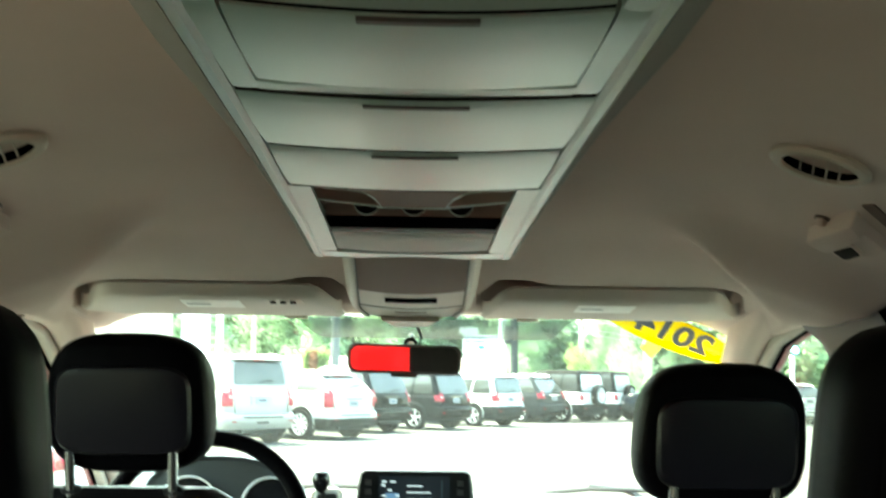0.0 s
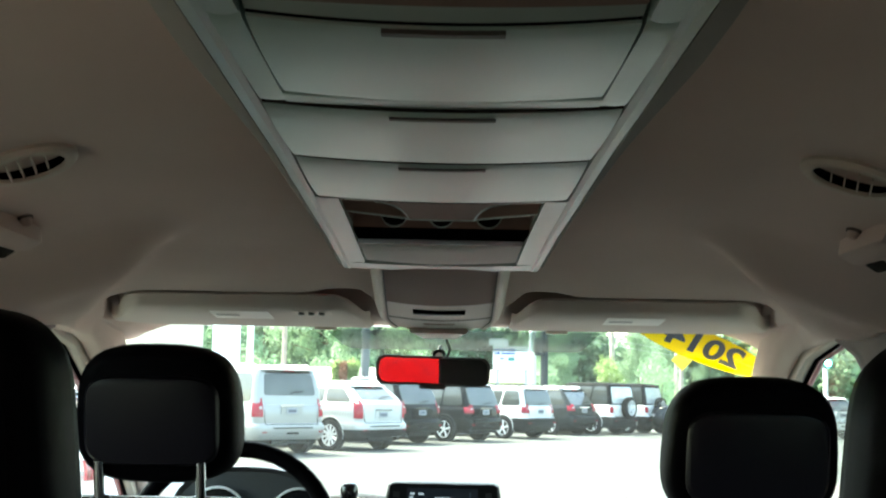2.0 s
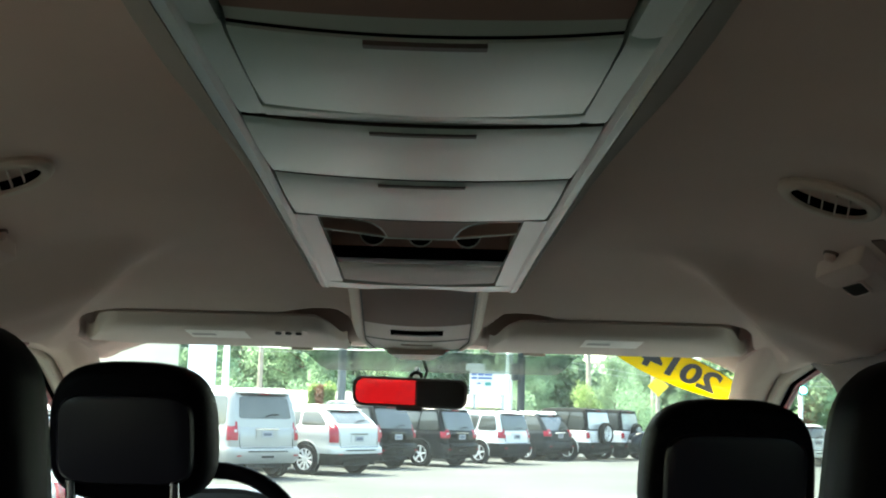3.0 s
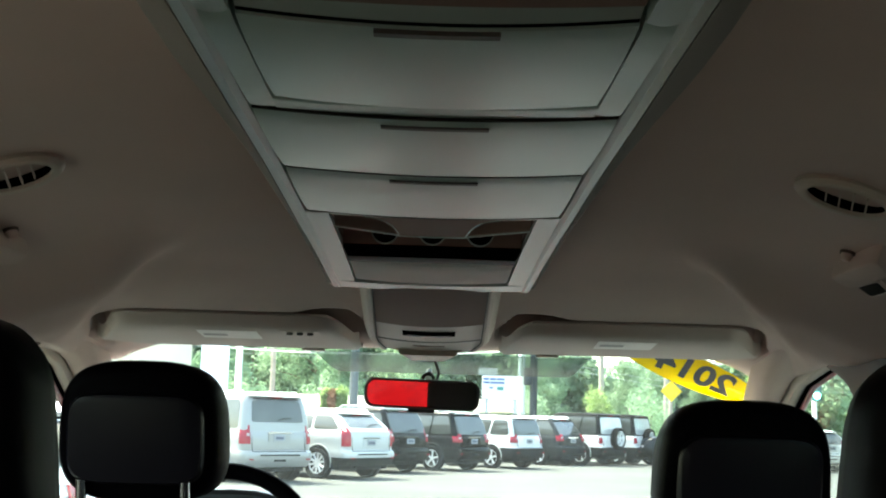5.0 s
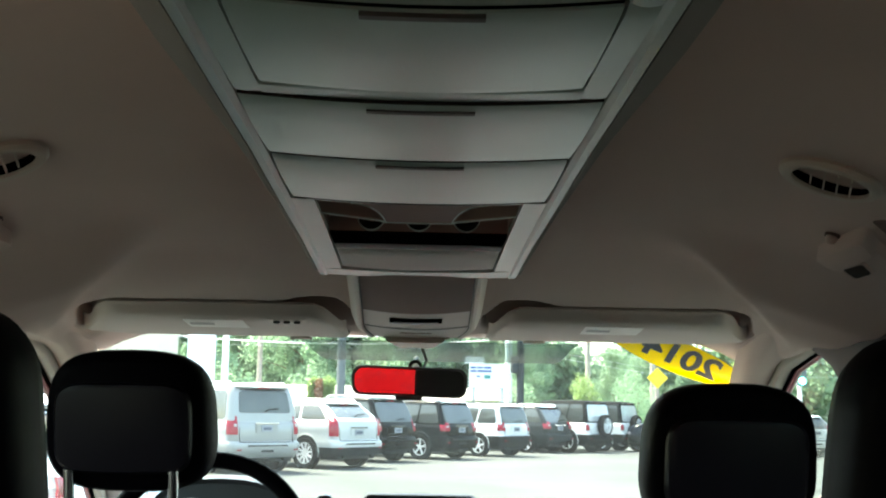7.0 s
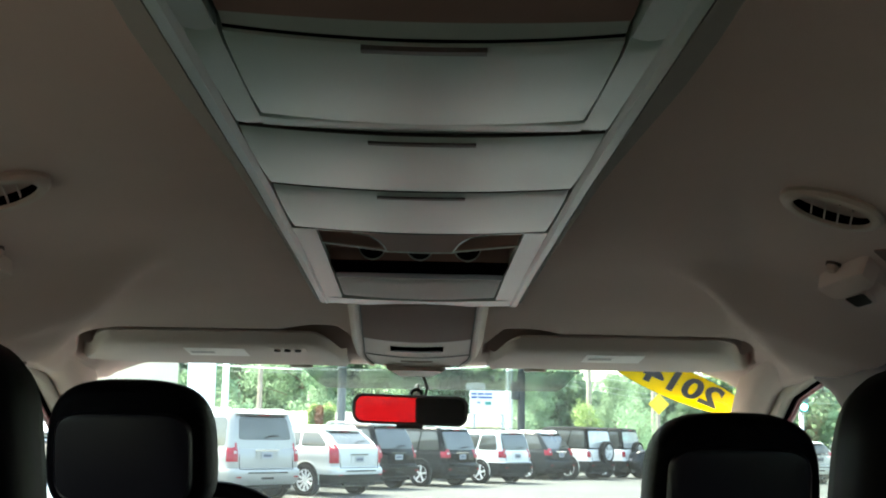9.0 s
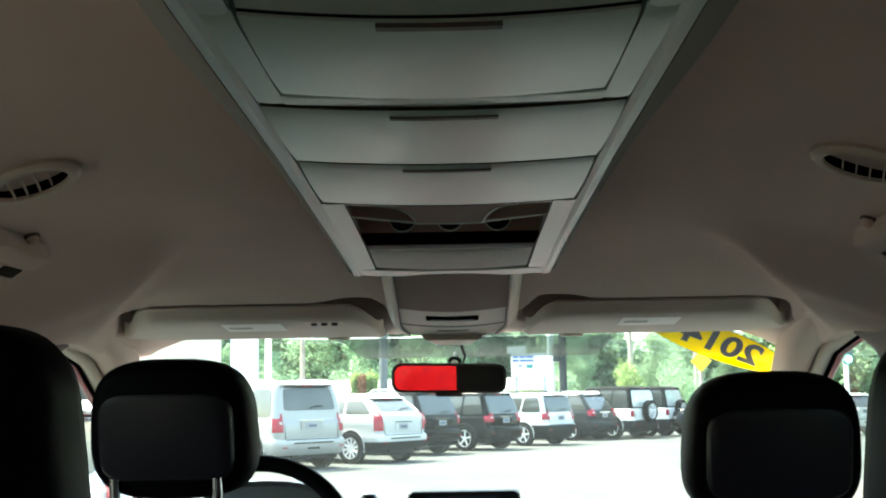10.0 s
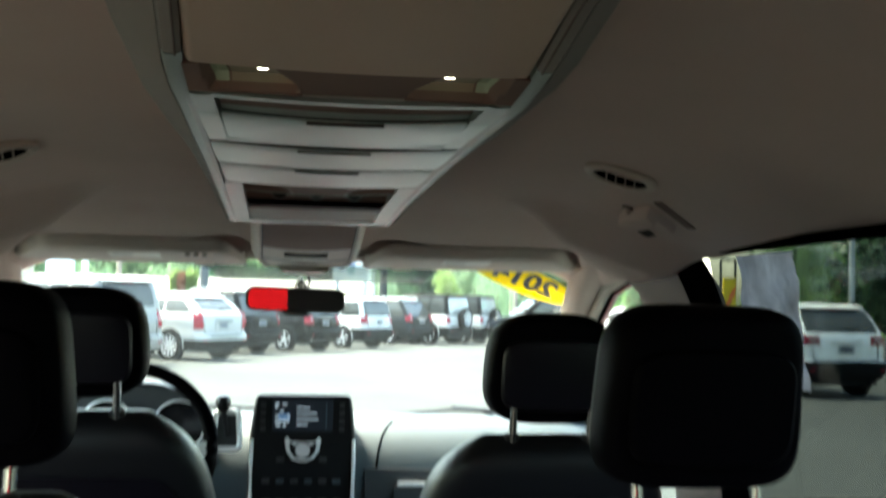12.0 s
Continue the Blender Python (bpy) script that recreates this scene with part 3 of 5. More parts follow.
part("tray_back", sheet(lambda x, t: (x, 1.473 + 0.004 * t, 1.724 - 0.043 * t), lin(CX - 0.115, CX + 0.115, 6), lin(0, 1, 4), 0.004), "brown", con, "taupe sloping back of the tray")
part("black_gap", loft([[(CX + x, y, z) for y, z in ((1.478, 1.680), (1.484, 1.677), (1.560, 1.6765), (1.560, 1.684), (1.478, 1.684))] for x in (-0.1145, 0.1145)]), "pit", con, "matt black strip before the lid", smooth=False)
part("gap_lip", loft([[(CX + x, y, z) for y, z in ((1.561, 1.676), (1.574, 1.673), (1.588, 1.673), (1.591, 1.676), (1.591, 1.684), (1.561, 1.684))] for x in (-0.1145, 0.1145)]), "stackblack", con, "satin black lip of the strip")

# the console lies square to the van, which stands a little askew
con.matrix_world = Matrix.Translation((CX, 1.05, 0)) @ Matrix.Rotation(0.0137, 4, "Z") @ Matrix.Translation((-CX, -1.05, 0))

# ---- vents and belt guides in the headliner ----
def ceiling_vent(lean):
    v = thing("ceiling_vent", "oval beige ceiling air vent with dark louvres", "air vent", group="ceiling vents")
    def ell(a, b, z):
        return [(a * math.cos(2 * math.pi * i / 32), b * math.sin(2 * math.pi * i / 32), z) for i in range(32)]
    part("bezel", loft([ell(0.077, 0.047, 0.006), ell(0.078, 0.048, -0.002), ell(0.073, 0.044, -0.007), ell(0.063, 0.036, -0.0085), ell(0.060, 0.033, -0.0070), ell(0.060, 0.033, -0.002)], caps=False), "trim", v)
    part("cavity", loft([ell(0.0605, 0.0335, -0.002), ell(0.0595, 0.0325, -0.002), ell(0.058, 0.031, 0.016)], caps=False), "pit", v, "dark hollow behind the louvres")
    part("cavity_roof", loft([ell(0.0605, 0.0335, 0.014), ell(0.0605, 0.0335, 0.016)]), "pit", v)
    for x in lin(-0.033, 0.033, 4):
        d = 0.80 * 0.0325 * math.sqrt(1 - (x / 0.06) ** 2)
        part("louvre", loft([[(x + a + lean * b, b, z) for a, b in ((-0.0013, -d), (0.0013, -d), (0.0013, d), (-0.0013, d))] for z in (-0.006, -0.001)]), "trim", v)
    return v


v1, v2 = ceiling_vent(0.75), ceiling_vent(-0.75)


def at_liner(x, y, rz, drop=0.0, tip=0.0):
    e = 0.01
    nx, ny = (liner_z(x + e, y) - liner_z(x - e, y)) / (2 * e), (liner_z(x, y + e) - liner_z(x, y - e)) / (2 * e)
    q = Vector((-nx, -ny, 1)).normalized().to_track_quat("Z", "Y").to_matrix().to_4x4()
    up = Vector((-nx, -ny, 1)).normalized()
    xa = Vector((math.cos(radians(rz)), math.sin(radians(rz)), 0))
    xa = (xa - up * xa.dot(up)).normalized()
    ya = up.cross(xa)
    m = Matrix((xa, ya, up)).transposed().to_4x4() @ Matrix.Rotation(radians(tip), 4, "X")
    m.translation = (x, y, liner_z(x, y) - drop)
    return m


v1.matrix_world = at_liner(0.447, 1.225, 20, 0.007, -6) @ Matrix.Scale(0.80, 4)
v2.matrix_world = at_liner(-0.447, 1.228, -24, 0.007, -6) @ Matrix.Scale(0.82, 4)
copy_thing(v1, at_liner(0.50, 0.42, 24, 0.007, -6) @ Matrix.Scale(0.82, 4))
copy_thing(v2, at_liner(-0.50, 0.42, -24, 0.007, -6) @ Matrix.Scale(0.82, 4))


def belt_guide(s):
    """Wedge-shaped guide: long body, dark belt mouth on its outer side, pivot knob and a dark plate for the recess the
    belt lies in.
    """
    b = thing("belt_guide", "beige ceiling seat belt guide with a dark mouth", "belt guide", group="belt guides")

    def outline(q, k, n=5):
        """Quad with rounded corners, scaled by k about its middle."""
        m = Vector((sum(p[0] for p in q) / 4, sum(p[1] for p in q) / 4))
        pts = []
        for i in range(4):
            p, a, c = Vector(q[i]), Vector(q[i - 1]), Vector(q[(i + 1) % 4])
            a, c = p.lerp(a, 0.22), p.lerp(c, 0.22)
            for t in lin(0, 1, n):
                pts.append(m + ((a.lerp(p, t)).lerp(p.lerp(c, t), t) - m) * k)
        return [(s * p.x, p.y) for p in pts]

    body = [(-0.043, 0.050), (-0.033, -0.094), (0.002, -0.050), (-0.006, 0.070)]
    foot = [(-0.040, 0.044), (-0.030, -0.080), (0.050, -0.010), (0.032, 0.092)]
    mouth = [(-0.002, 0.060), (0.004, 0.000), (0.031, 0.030), (0.027, 0.082)]
    part("body", loft([[(x, y, z) for x, y in outline(body, k)] for z, k in ((0.012, 1.10), (-0.006, 1.04), (-0.016, 1.0), (-0.021, 0.94), (-0.023, 0.80))]), "liner", b)
    part("foot", loft([[(x, y, z) for x, y in outline(foot, k)] for z, k in ((0.012, 1.06), (-0.008, 1.02), (-0.013, 0.97), (-0.014, 0.90))]), "liner", b)
    # solid dark block: the opening's shade is put into its colour
    part("mouth", loft([[(x, y, z) for x, y in outline(mouth, k)] for z, k in ((-0.008, 1.0), (-0.0165, 0.97), (-0.0170, 0.90))]), "deep", b, "dark block painted as the shaded belt opening")
    part("mouth_rim", tube([(x, y, -0.0160) for x, y in outline(mouth, 1.04)], 0.0026, 6, loop=True), "liner", b)
    part("pivot_cap", lathe([(0.001, -0.013), (0.005, -0.012), (0.0075, -0.007), (0.0075, 0.006)], 16, "Z", c=(-s * 0.047, -0.020, 0)), "liner", b, "small round pivot cap")
    # dark washer that draws the cap's shadow on the cloth
    part("pivot_ring", lathe([(0.0076, -0.004), (0.0100, -0.004), (0.0105, 0.004)], 16, "Z", c=(-s * 0.046, -0.019, 0)), "posttrim", b, "dark ring painted as the cap's shadow")
    # flat plate, not hollow; its brown carries the recess's shade
    part("recess", loft([[(s * (0.016 + 0.046 * u - 0.35 * v), -0.0855 + 0.0435 * u + 0.37 * v * 2, z) for u, v in rring(1.0, 0.012, 0.012, 4)] for z in (0.008, -0.002)]), "brown", b, "brown plate painted as the shaded recess beside the guide")
    return b


b1, b2 = belt_guide(1), belt_guide(-1)
b1.matrix_world = at_liner(0.566, 1.455, 0)
b2.matrix_world = at_liner(-0.570, 1.455, 0)
copy_thing(b1, at_liner(0.58, 0.55, 12))

# ---- front console between the sun visors ----
fc = thing("front_console", "beige front roof console with a dark switch slot", "overhead console")


def fc_pt(k, t, d=0.0):
    y = 1.80 + 0.41 * t
    z = interp(t, (0, 0.25, 0.75, 0.95, 1), (1.668, 1.645, 1.606, 1.590, 1.591)) - 0.007 * (1 - k * k) - d
    return (0.0215 - 0.0137 * y + k * (0.093 + 0.005 * t) * (1 - 0.20 * smooth(t, 0.78, 1)), y + 0.02 * (1 - k * k) * t, z)


part("body", sheet(lambda k, t: fc_pt(k, t), lin(-1, 1, 20), lin(0, 1, 24), 0.04), "trim", fc)
for s in (-1, 1):
    part("side_fairing", loft([[Vector(fc_pt(s, t)) + Vector((s * a, 0, b)) for a, b in ((0.001, -0.002), (0.004, -0.004), (0.009, -0.003), (0.014, 0.003), (0.022, 0.022), (0.028, 0.05), (0.001, 0.05))] for t in lin(0, 1, 22)]), "trim", fc, "raised beige edge")
part("upper_panel", sheet(lambda k, t: fc_pt(k, t, 0.001), lin(-0.975, 0.975, 16), lin(0.0, 0.50, 14), 0.003), "taupe", fc, "darker taupe upper panel")
part("switch_slot", sheet(lambda k, t: fc_pt(k, t, 0.002), lin(-0.5, 0.48, 8), lin(0.585, 0.650, 4), 0.003), "pit", fc, "black switch slot")
part("lid_seam", sheet(lambda k, t: fc_pt(k, t, 0.0008), lin(-0.97, 0.97, 16), lin(0.750, 0.762, 2), 0.001), "slot", fc, "dark seam of the lower lid")
part("switch_bar", sheet(lambda k, t: fc_pt(k, t, 0.0035), lin(-0.42, 0.40, 8), lin(0.622, 0.640, 3), 0.002), "black", fc, "small dark switches in the slot")
for s in (-1, 1):
    part("side_seam", tube([Vector(fc_pt(s * 0.985, t)) + Vector((0, 0, -0.002)) for t in lin(0.02, 0.96, 16)], 0.0011, 5), "slot", fc, "dark seam along the edge")
part("lower_pull", sheet(lambda k, t: fc_pt(k, t, 0.001), lin(-0.32, 0.3, 6), lin(0.815, 0.830, 2), 0.001), "brown", fc)
for s in (-1, 1):
    part("lamp_pocket", sheet(lambda k, t: fc_pt(k, t, 0.002), lin(s * 0.5 - 0.26, s * 0.5 + 0.26, 8), lin(0.93, 1.0, 3), 0.003), "brown", fc, "dark map lamp pocket")
part("nose", loft([[(-0.010 + a * (1 - 0.35 * q), 2.19 + 0.085 * q, 1.5865 - 0.006 * q + b) for a, b in rring(0.056, 0.009, 0.008, 4)] for q in (0, 0.35, 0.7, 1)]), "trim", fc)


# ---- sun visors ----
def sun_visor(s, x0, x1, dots):
    v = thing("sun_visor", "beige vinyl sun visor folded up under the headliner", "sun visor", group="sun visors")
    def f(k, t, d=0.0):
        x = x0 + (x1 - x0) * (k + 1) / 2
        inner = smooth(k * -s, 0.78, 1.0)   # rounded inner end
        outer = smooth(k * s, 0.56, 1.0)
        ya = 2.075 + 0.17 * inner ** 2.4 + 0.19 * outer ** 1.4
        yb = 2.36 - 0.070 * outer ** 2.2
        puff = 0.010 * (1 - (2 * t - 1) ** 4)
        rim = (0.017 - 0.009 * inner) * (1 - smooth(t, 0.0, 0.10)) + 0.007 * smooth(t, 0.94, 1.0) + 0.007 * smooth(abs(k), 0.96, 1.0)
        y = ya + (yb - ya) * t
        return (x, y, 1.6185 - 0.024 * (y - 2.075) / 0.285 - puff * 0.6 - d + rim)
    part("panel", sheet(lambda k, t: f(k, t), lin(-1, -0.9, 8) + lin(-0.88, 0.88, 30) + lin(0.9, 1, 8), [0, 0.01, 0.025, 0.045, 0.07, 0.12, 0.3, 0.5, 0.7, 0.88, 0.94, 0.96, 0.98, 1], 0.004), "visor", v)
    ka, kb = ((-0.130, 0.300) if s < 0 else (-0.325, 0.10))
    lab = part("warning_label", sheet(lambda k, t: f(k, t, 0.0008), lin(ka, kb, 10), lin(0.17, 0.46, 4), 0.0006), "label", v, "pale printed warning label")
    part("print_bar", sheet(lambda k, t: f(k, t, 0.0017), lin(ka + 0.03, ka + 0.2, 5), lin(0.27, 0.34, 2), 0.0005), "ink", lab, "unreadable dark print")
    part("clip", loft([[(f(-0.62 * s, 0.93)[0] + a, 2.345 + b, z) for a, b in rring(0.022, 0.012, 0.006, 3)] for z in (1.589, 1.602)]), "trim", v)
    if dots:
        for i in range(3):
            p = Vector(f(0.54 + 0.073 * i, 0.185, 0.002))
            b = part("button", lathe([(0.006, 0.003), (0.006, -0.002), (0.003, -0.003)], 10, "Z", c=p), "slot", v, "small dark button")
        part("button_plate", sheet(lambda k, t: f(k, t, 0.0006), lin(0.48, 0.75, 8), lin(0.12, 0.25, 3), 0.001), "trim", v)
    return v


sun_visor(-1, -0.662, -0.146, True)
sun_visor(1, 0.132, 0.641, False)

# ---- rear-view mirror ----
rm = thing("rearview_mirror", "black framed rear-view mirror hanging from the windscreen", "mirror", (-0.027, 2.59, 1.512))
rm.rotation_euler = (radians(0.6), radians(1.1), radians(-0.05))
part("housing", loft([[(x, y, z) for x, z in rring(0.128 * k, 0.033 * k, 0.022 * k, 5)] for y, k in ((-0.012, 0.97), (-0.010, 1.0), (0.0, 1.0), (0.018, 0.85), (0.026, 0.5))]), "black", rm)
part("mirror_glass", loft([[(x, y, z) for x, z in rring(0.121, 0.027, 0.018, 5)] for y in (-0.0135, -0.0125)]), "mirror", rm, "silvered mirror glass")
part("toggle", loft([[(0.0 + x, y, -0.036 + z) for x, z in rring(0.03, 0.005, 0.004, 3)] for y in (-0.006, 0.01)]), "black", rm)
part("mount", tube([(0.012 + 0.013 * math.cos(a), 0.025, 0.034 + 0.012 * math.sin(a)) for a in lin(-0.35, math.pi + 0.35, 15)], 0.0042, 8), "stackblack", rm, "black arched mirror mount")
part("mount_button", lathe([(0.001, 0.012), (0.006, 0.013), (0.008, 0.018), (0.008, 0.026)], 14, "Y", c=(0.012, 0, 0.034)), "silver", rm, "small grey mount button")
part("stem", tube([(0.012, 0.02, 0.02), (0.012, 0.045, 0.036), (0.012, 0.10, 0.056)], 0.006, 8), "black", rm)
part("cable", tube([(0.03, 0.02, 0.030), (0.036, 0.03, 0.05), (0.026, 0.04, 0.075), (0.022, 0.05, 0.12)], 0.0035, 8), "black", rm, "black wiring cable")


# ---- seats ----
def superell(w, h, n, e=3.2):
    out = []
    for i in range(n):
        a = 2 * math.pi * i / n
        c, s = math.cos(a), math.sin(a)
        out.append((w * abs(c) ** (2 / e) * (1 if c > 0 else -1), h * abs(s) ** (2 / e) * (1 if s > 0 else -1)))
    return out


def car_seat(name, label, x, y, top, bot, hw, seat_top, back_w, group, square=3.2):
    """Leather seat: headrest on chrome posts, backrest and cushion. y is the headrest's middle."""
    s = thing(name, label, "car seat", (x, y, 0.40), group=group)
    zc, hh = (top + bot) / 2 - 0.40, (top - bot) / 2
    prof = ((-0.062, 0.80), (-0.056, 0.92), (-0.045, 0.975), (-0.02, 1.0), (0.02, 1.0), (0.05, 0.95), (0.065, 0.82), (0.07, 0.6))
    hr = part("headrest", loft([[(a * k * (1 - 0.04 * (b / hh)), yy - 0.02 * b / hh, zc + b * k) for a, b in superell(hw, hh, 44, square)] for yy, k in prof]), "leather", s, "padded black leather headrest")
    # raised back panel of the headrest and its seam
    # front seats take the sheen copy of the leather, captain seats the dark one
    part("back_panel", loft([[(a * k, yy - 0.02 * b / hh, zc - hh * 0.10 + b * k) for a, b in superell(hw * 0.83, hh * 0.63, 36, 5)] for yy, k in ((-0.058, 1.0), (-0.066, 0.99), (-0.071, 0.95), (-0.073, 0.85))]), "shell" if square < 4 else "leather", hr, "smooth black back panel")
    for d in (-0.075, 0.070):
        part("post", tube([(d, -0.053 if square < 4 else -0.015, zc - hh * 0.66), (d, -0.034 if square < 4 else -0.025, seat_top - 0.43)], 0.0075, 12), "chrome", s, "polished steel headrest post")
        part("post_sleeve", lathe([(0.015, 0.0), (0.016, 0.005), (0.012, 0.011), (0.010, 0.012)], 14, "Z", c=(d, -0.032, seat_top - 0.408)), "black", s)
    zt = seat_top - 0.40
    rings = []
    for t in lin(0, 0.6, 6) + lin(0.66, 0.94, 9) + [0.965, 0.985, 1.0]:
        z = 0.32 + (zt - 0.32) * t
        q = max((t - 0.60) / 0.40, 0)
        k = 1 - 0.16 * q - 0.34 * q ** 4.5
        dep = 0.078 * (1 - 0.75 * max((t - 0.86) / 0.14, 0) ** 2.5)
        yy = -0.012 + (1 - t) * 0.24
        rings.append([(a, yy + b, z) for a, b in rring(back_w * k, dep, 0.055, 6)])
    part("backrest", loft(rings), "seatback", s, "black leather backrest")
    part("back_map_panel", loft([[(a, -0.012 + (1 - (z - 0.32) / (zt - 0.32)) * 0.24 - 0.082 - e, z) for a, z in rring(back_w * 0.72, (zt - 0.45) / 2, 0.06, 5, 0, 0.32 + (zt - 0.42) / 2)] for e in (-0.01, 0.004)]), "shell", s)
    part("cushion", loft([[(a, b + 0.42, z) for a, b in rring(back_w * k, 0.27 * k, 0.08, 5)] for z, k in ((0.18, 0.95), (0.20, 1.0), (0.30, 1.0), (0.335, 0.93))]), "leather", s)
    part("base", box(-0.2, 0.2, 0.2, 0.6, 0.0, 0.18), "black", s, bev=0.02)
    return s


car_seat("driver_seat", "black leather driver seat with headrest on chrome posts", -0.405, 1.70, 1.531, 1.330, 0.1160, 1.310, 0.25, "car seats")
car_seat("passenger_seat", "black leather front passenger seat with lower headrest", 0.4525, 1.71, 1.500, 1.289, 0.1220, 1.272, 0.25, "car seats")
car_seat("captain_seat", "black leather second-row captain seat behind the driver", -0.398, 0.885, 1.531, 1.325, 0.127, 1.300, 0.25, "car seats", 4.8)
car_seat("captain_seat", "black leather second-row captain seat beside the papered window", 0.4435, 0.89, 1.521, 1.305, 0.1165, 1.285, 0.25, "car seats", 4.8)
rs = thing("stowed_seat", "black third-row seat back folded upright by the tailgate", "car seat", (0.30, -1.0, 0.40))
part("seat_back", loft([[(a, y, 0.62 + b) for a, b in rring(0.375 * k, 0.62 * k, 0.03, 4)] for y, k in ((-0.05, 0.97), (-0.04, 1.0), (0.04, 1.0), (0.05, 0.97))]), "thirdrow", rs)
part("strap", box(-0.02, 0.02, -0.06, -0.051, 0.7, 1.1), "black", rs)

# ---- dashboard, wheel and selector ----
da = thing("dashboard", "grey vinyl dashboard under the windscreen", "dashboard")
prof = ((2.66, 0.55), (2.60, 0.75), (2.572, 0.90), (2.565, 1.00), (2.572, 1.06), (2.59, 1.11), (2.62, 1.150), (2.66, 1.178), (2.71, 1.194), (2.77, 1.200), (2.85, 1.195), (3.05, 1.15), (3.28, 1.08), (3.28, 0.55))


def dash_out(x, y, z):
    return (x, y + 0.10 * (abs(x) / 0.85) ** 3 * (1 if y < 2.75 else 0), z - 0.02 * (abs(x) / 0.85) ** 2)


def dash_face(x, z, lift):
    """Place on the dashboard's face, a little proud of it."""
    zs, ys = [p[1] for p in prof[:9]], [p[0] for p in prof[:9]]
    y = interp(z, zs, ys)
    e = 0.01
    n = Vector((0, -1, (interp(z + e, zs, ys) - interp(z - e, zs, ys)) / (2 * e))).normalized()
    return Vector(dash_out(x, y, z)) + n * lift


part("shell", loft([[dash_out(x, y, z) for y, z in prof] for x in lin(-0.83, 0.83, 41)]), "dash", da)
part("cluster_hood", loft([[(-0.385 + a, y, 1.19 + max(b, -0.03)) for a, b in superell(w, h, 32, 2.6)] for y, w, h in ((2.30, 0.145, 0.112), (2.29, 0.155, 0.122), (2.40, 0.16, 0.122), (2.60, 0.15, 0.06))]), "dashdark", da, "dark hooded instrument cluster")
for x in (-0.44, -0.28):
    dial = part("dial", lathe([(0.058, 2.285), (0.06, 2.280), (0.056, 2.279), (0.055, 2.284)], 28, "Y", c=(x, 0, 1.215)), "silver", da, "silver ringed round gauge")
    part("dial_face", lathe([(0.055, 2.2835), (0.055, 2.2845)], 28, "Y", c=(x, 0, 1.215)), "gloss", dial)
part("lower_panel", sheet(lambda x, z: dash_face(x, z, 0.006), lin(0.165, 0.78, 16), lin(0.80, 1.075, 10), 0.008, (0, 1, 0)), "dashdark", da, "dark lower dash panel")
part("glovebox_door", sheet(lambda x, z: dash_face(x, z, 0.012), lin(0.24, 0.74, 14), lin(0.80, 1.03, 8), 0.006, (0, 1, 0)), "dashdark", da, "dark glovebox door")
part("glovebox_pull", sheet(lambda x, z: dash_face(x, z, 0.016), lin(0.25, 0.36, 6), lin(1.035, 1.045, 3), 0.004, (0, 1, 0)), "silver", da, "silver trim line")
part("seam", tube([dash_face(x, z, 0.0005) for x, z in ((0.195, 1.078), (0.197, 1.10), (0.203, 1.130), (0.212, 1.155), (0.226, 1.175), (0.245, 1.188))], 0.0028, 6), "pit", da, "dark curved seam")

st = thing("centre_stack", "dark centre stack with touch screen and chrome trim", "centre stack")
rings = []
for z, y, w in ((0.60, 2.56, 0.142), (0.95, 2.535, 0.140), (1.14, 2.53, 0.136), (1.235, 2.535, 0.126), (1.262, 2.54, 0.121), (1.268, 2.55, 0.115)):
    dep = interp(z, (1.14, 1.268), (0.10, 0.018))
    rings.append([(0.002 + a, y + dep + b, z) for a, b in rring(w, dep, 0.012, 3)])
part("body", loft(rings), "stackblack", st)
sc = part("screen_surround", loft([[(0.002 + a * (1 + (1.2 - z) * 0.35), 2.531 - e, z) for a, z in rring(0.119, 0.056, 0.010, 3, 0, 1.212)] for e in (0.0, 0.006)]), "stackblack", st, "black screen surround")


def onscreen(x0, x1, z0, z1, e):
    return box(x0, x1, 2.531 - e - 0.001, 2.531 - e, z0, z1)


part("display", onscreen(-0.077, 0.077, 1.178, 1.258, 0.0065), "screen", sc, "lit dark blue display", smooth=False)
rnd = random.Random(4)
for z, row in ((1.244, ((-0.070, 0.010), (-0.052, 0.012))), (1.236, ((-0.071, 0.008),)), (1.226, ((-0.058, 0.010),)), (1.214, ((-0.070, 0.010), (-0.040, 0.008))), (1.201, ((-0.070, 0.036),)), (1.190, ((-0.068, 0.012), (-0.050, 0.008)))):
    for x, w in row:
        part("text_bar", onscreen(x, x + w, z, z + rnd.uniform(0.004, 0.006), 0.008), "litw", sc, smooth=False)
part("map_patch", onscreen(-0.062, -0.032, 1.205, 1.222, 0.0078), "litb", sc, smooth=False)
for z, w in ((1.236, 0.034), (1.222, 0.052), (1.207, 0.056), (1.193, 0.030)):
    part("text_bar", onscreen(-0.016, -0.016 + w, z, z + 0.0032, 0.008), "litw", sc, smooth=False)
part("scroll_bar", onscreen(0.058, 0.062, 1.184, 1.250, 0.008), "dash", sc, smooth=False)
for s in (-1, 1):
    for j in range(4):
        part("side_button", onscreen(s * 0.1 - 0.007, s * 0.1 + 0.007, 1.178 + 0.02 * j, 1.190 + 0.02 * j, 0.0065), "dashdark", sc, smooth=False)
shield = [(-0.047, 0.024), (-0.040, 0.030), (-0.030, 0.018), (0.030, 0.018), (0.040, 0.030), (0.047, 0.024), (0.042, -0.006), (0.028, -0.026), (0.010, -0.033), (-0.010, -0.033), (-0.028, -0.026), (-0.042, -0.006)]
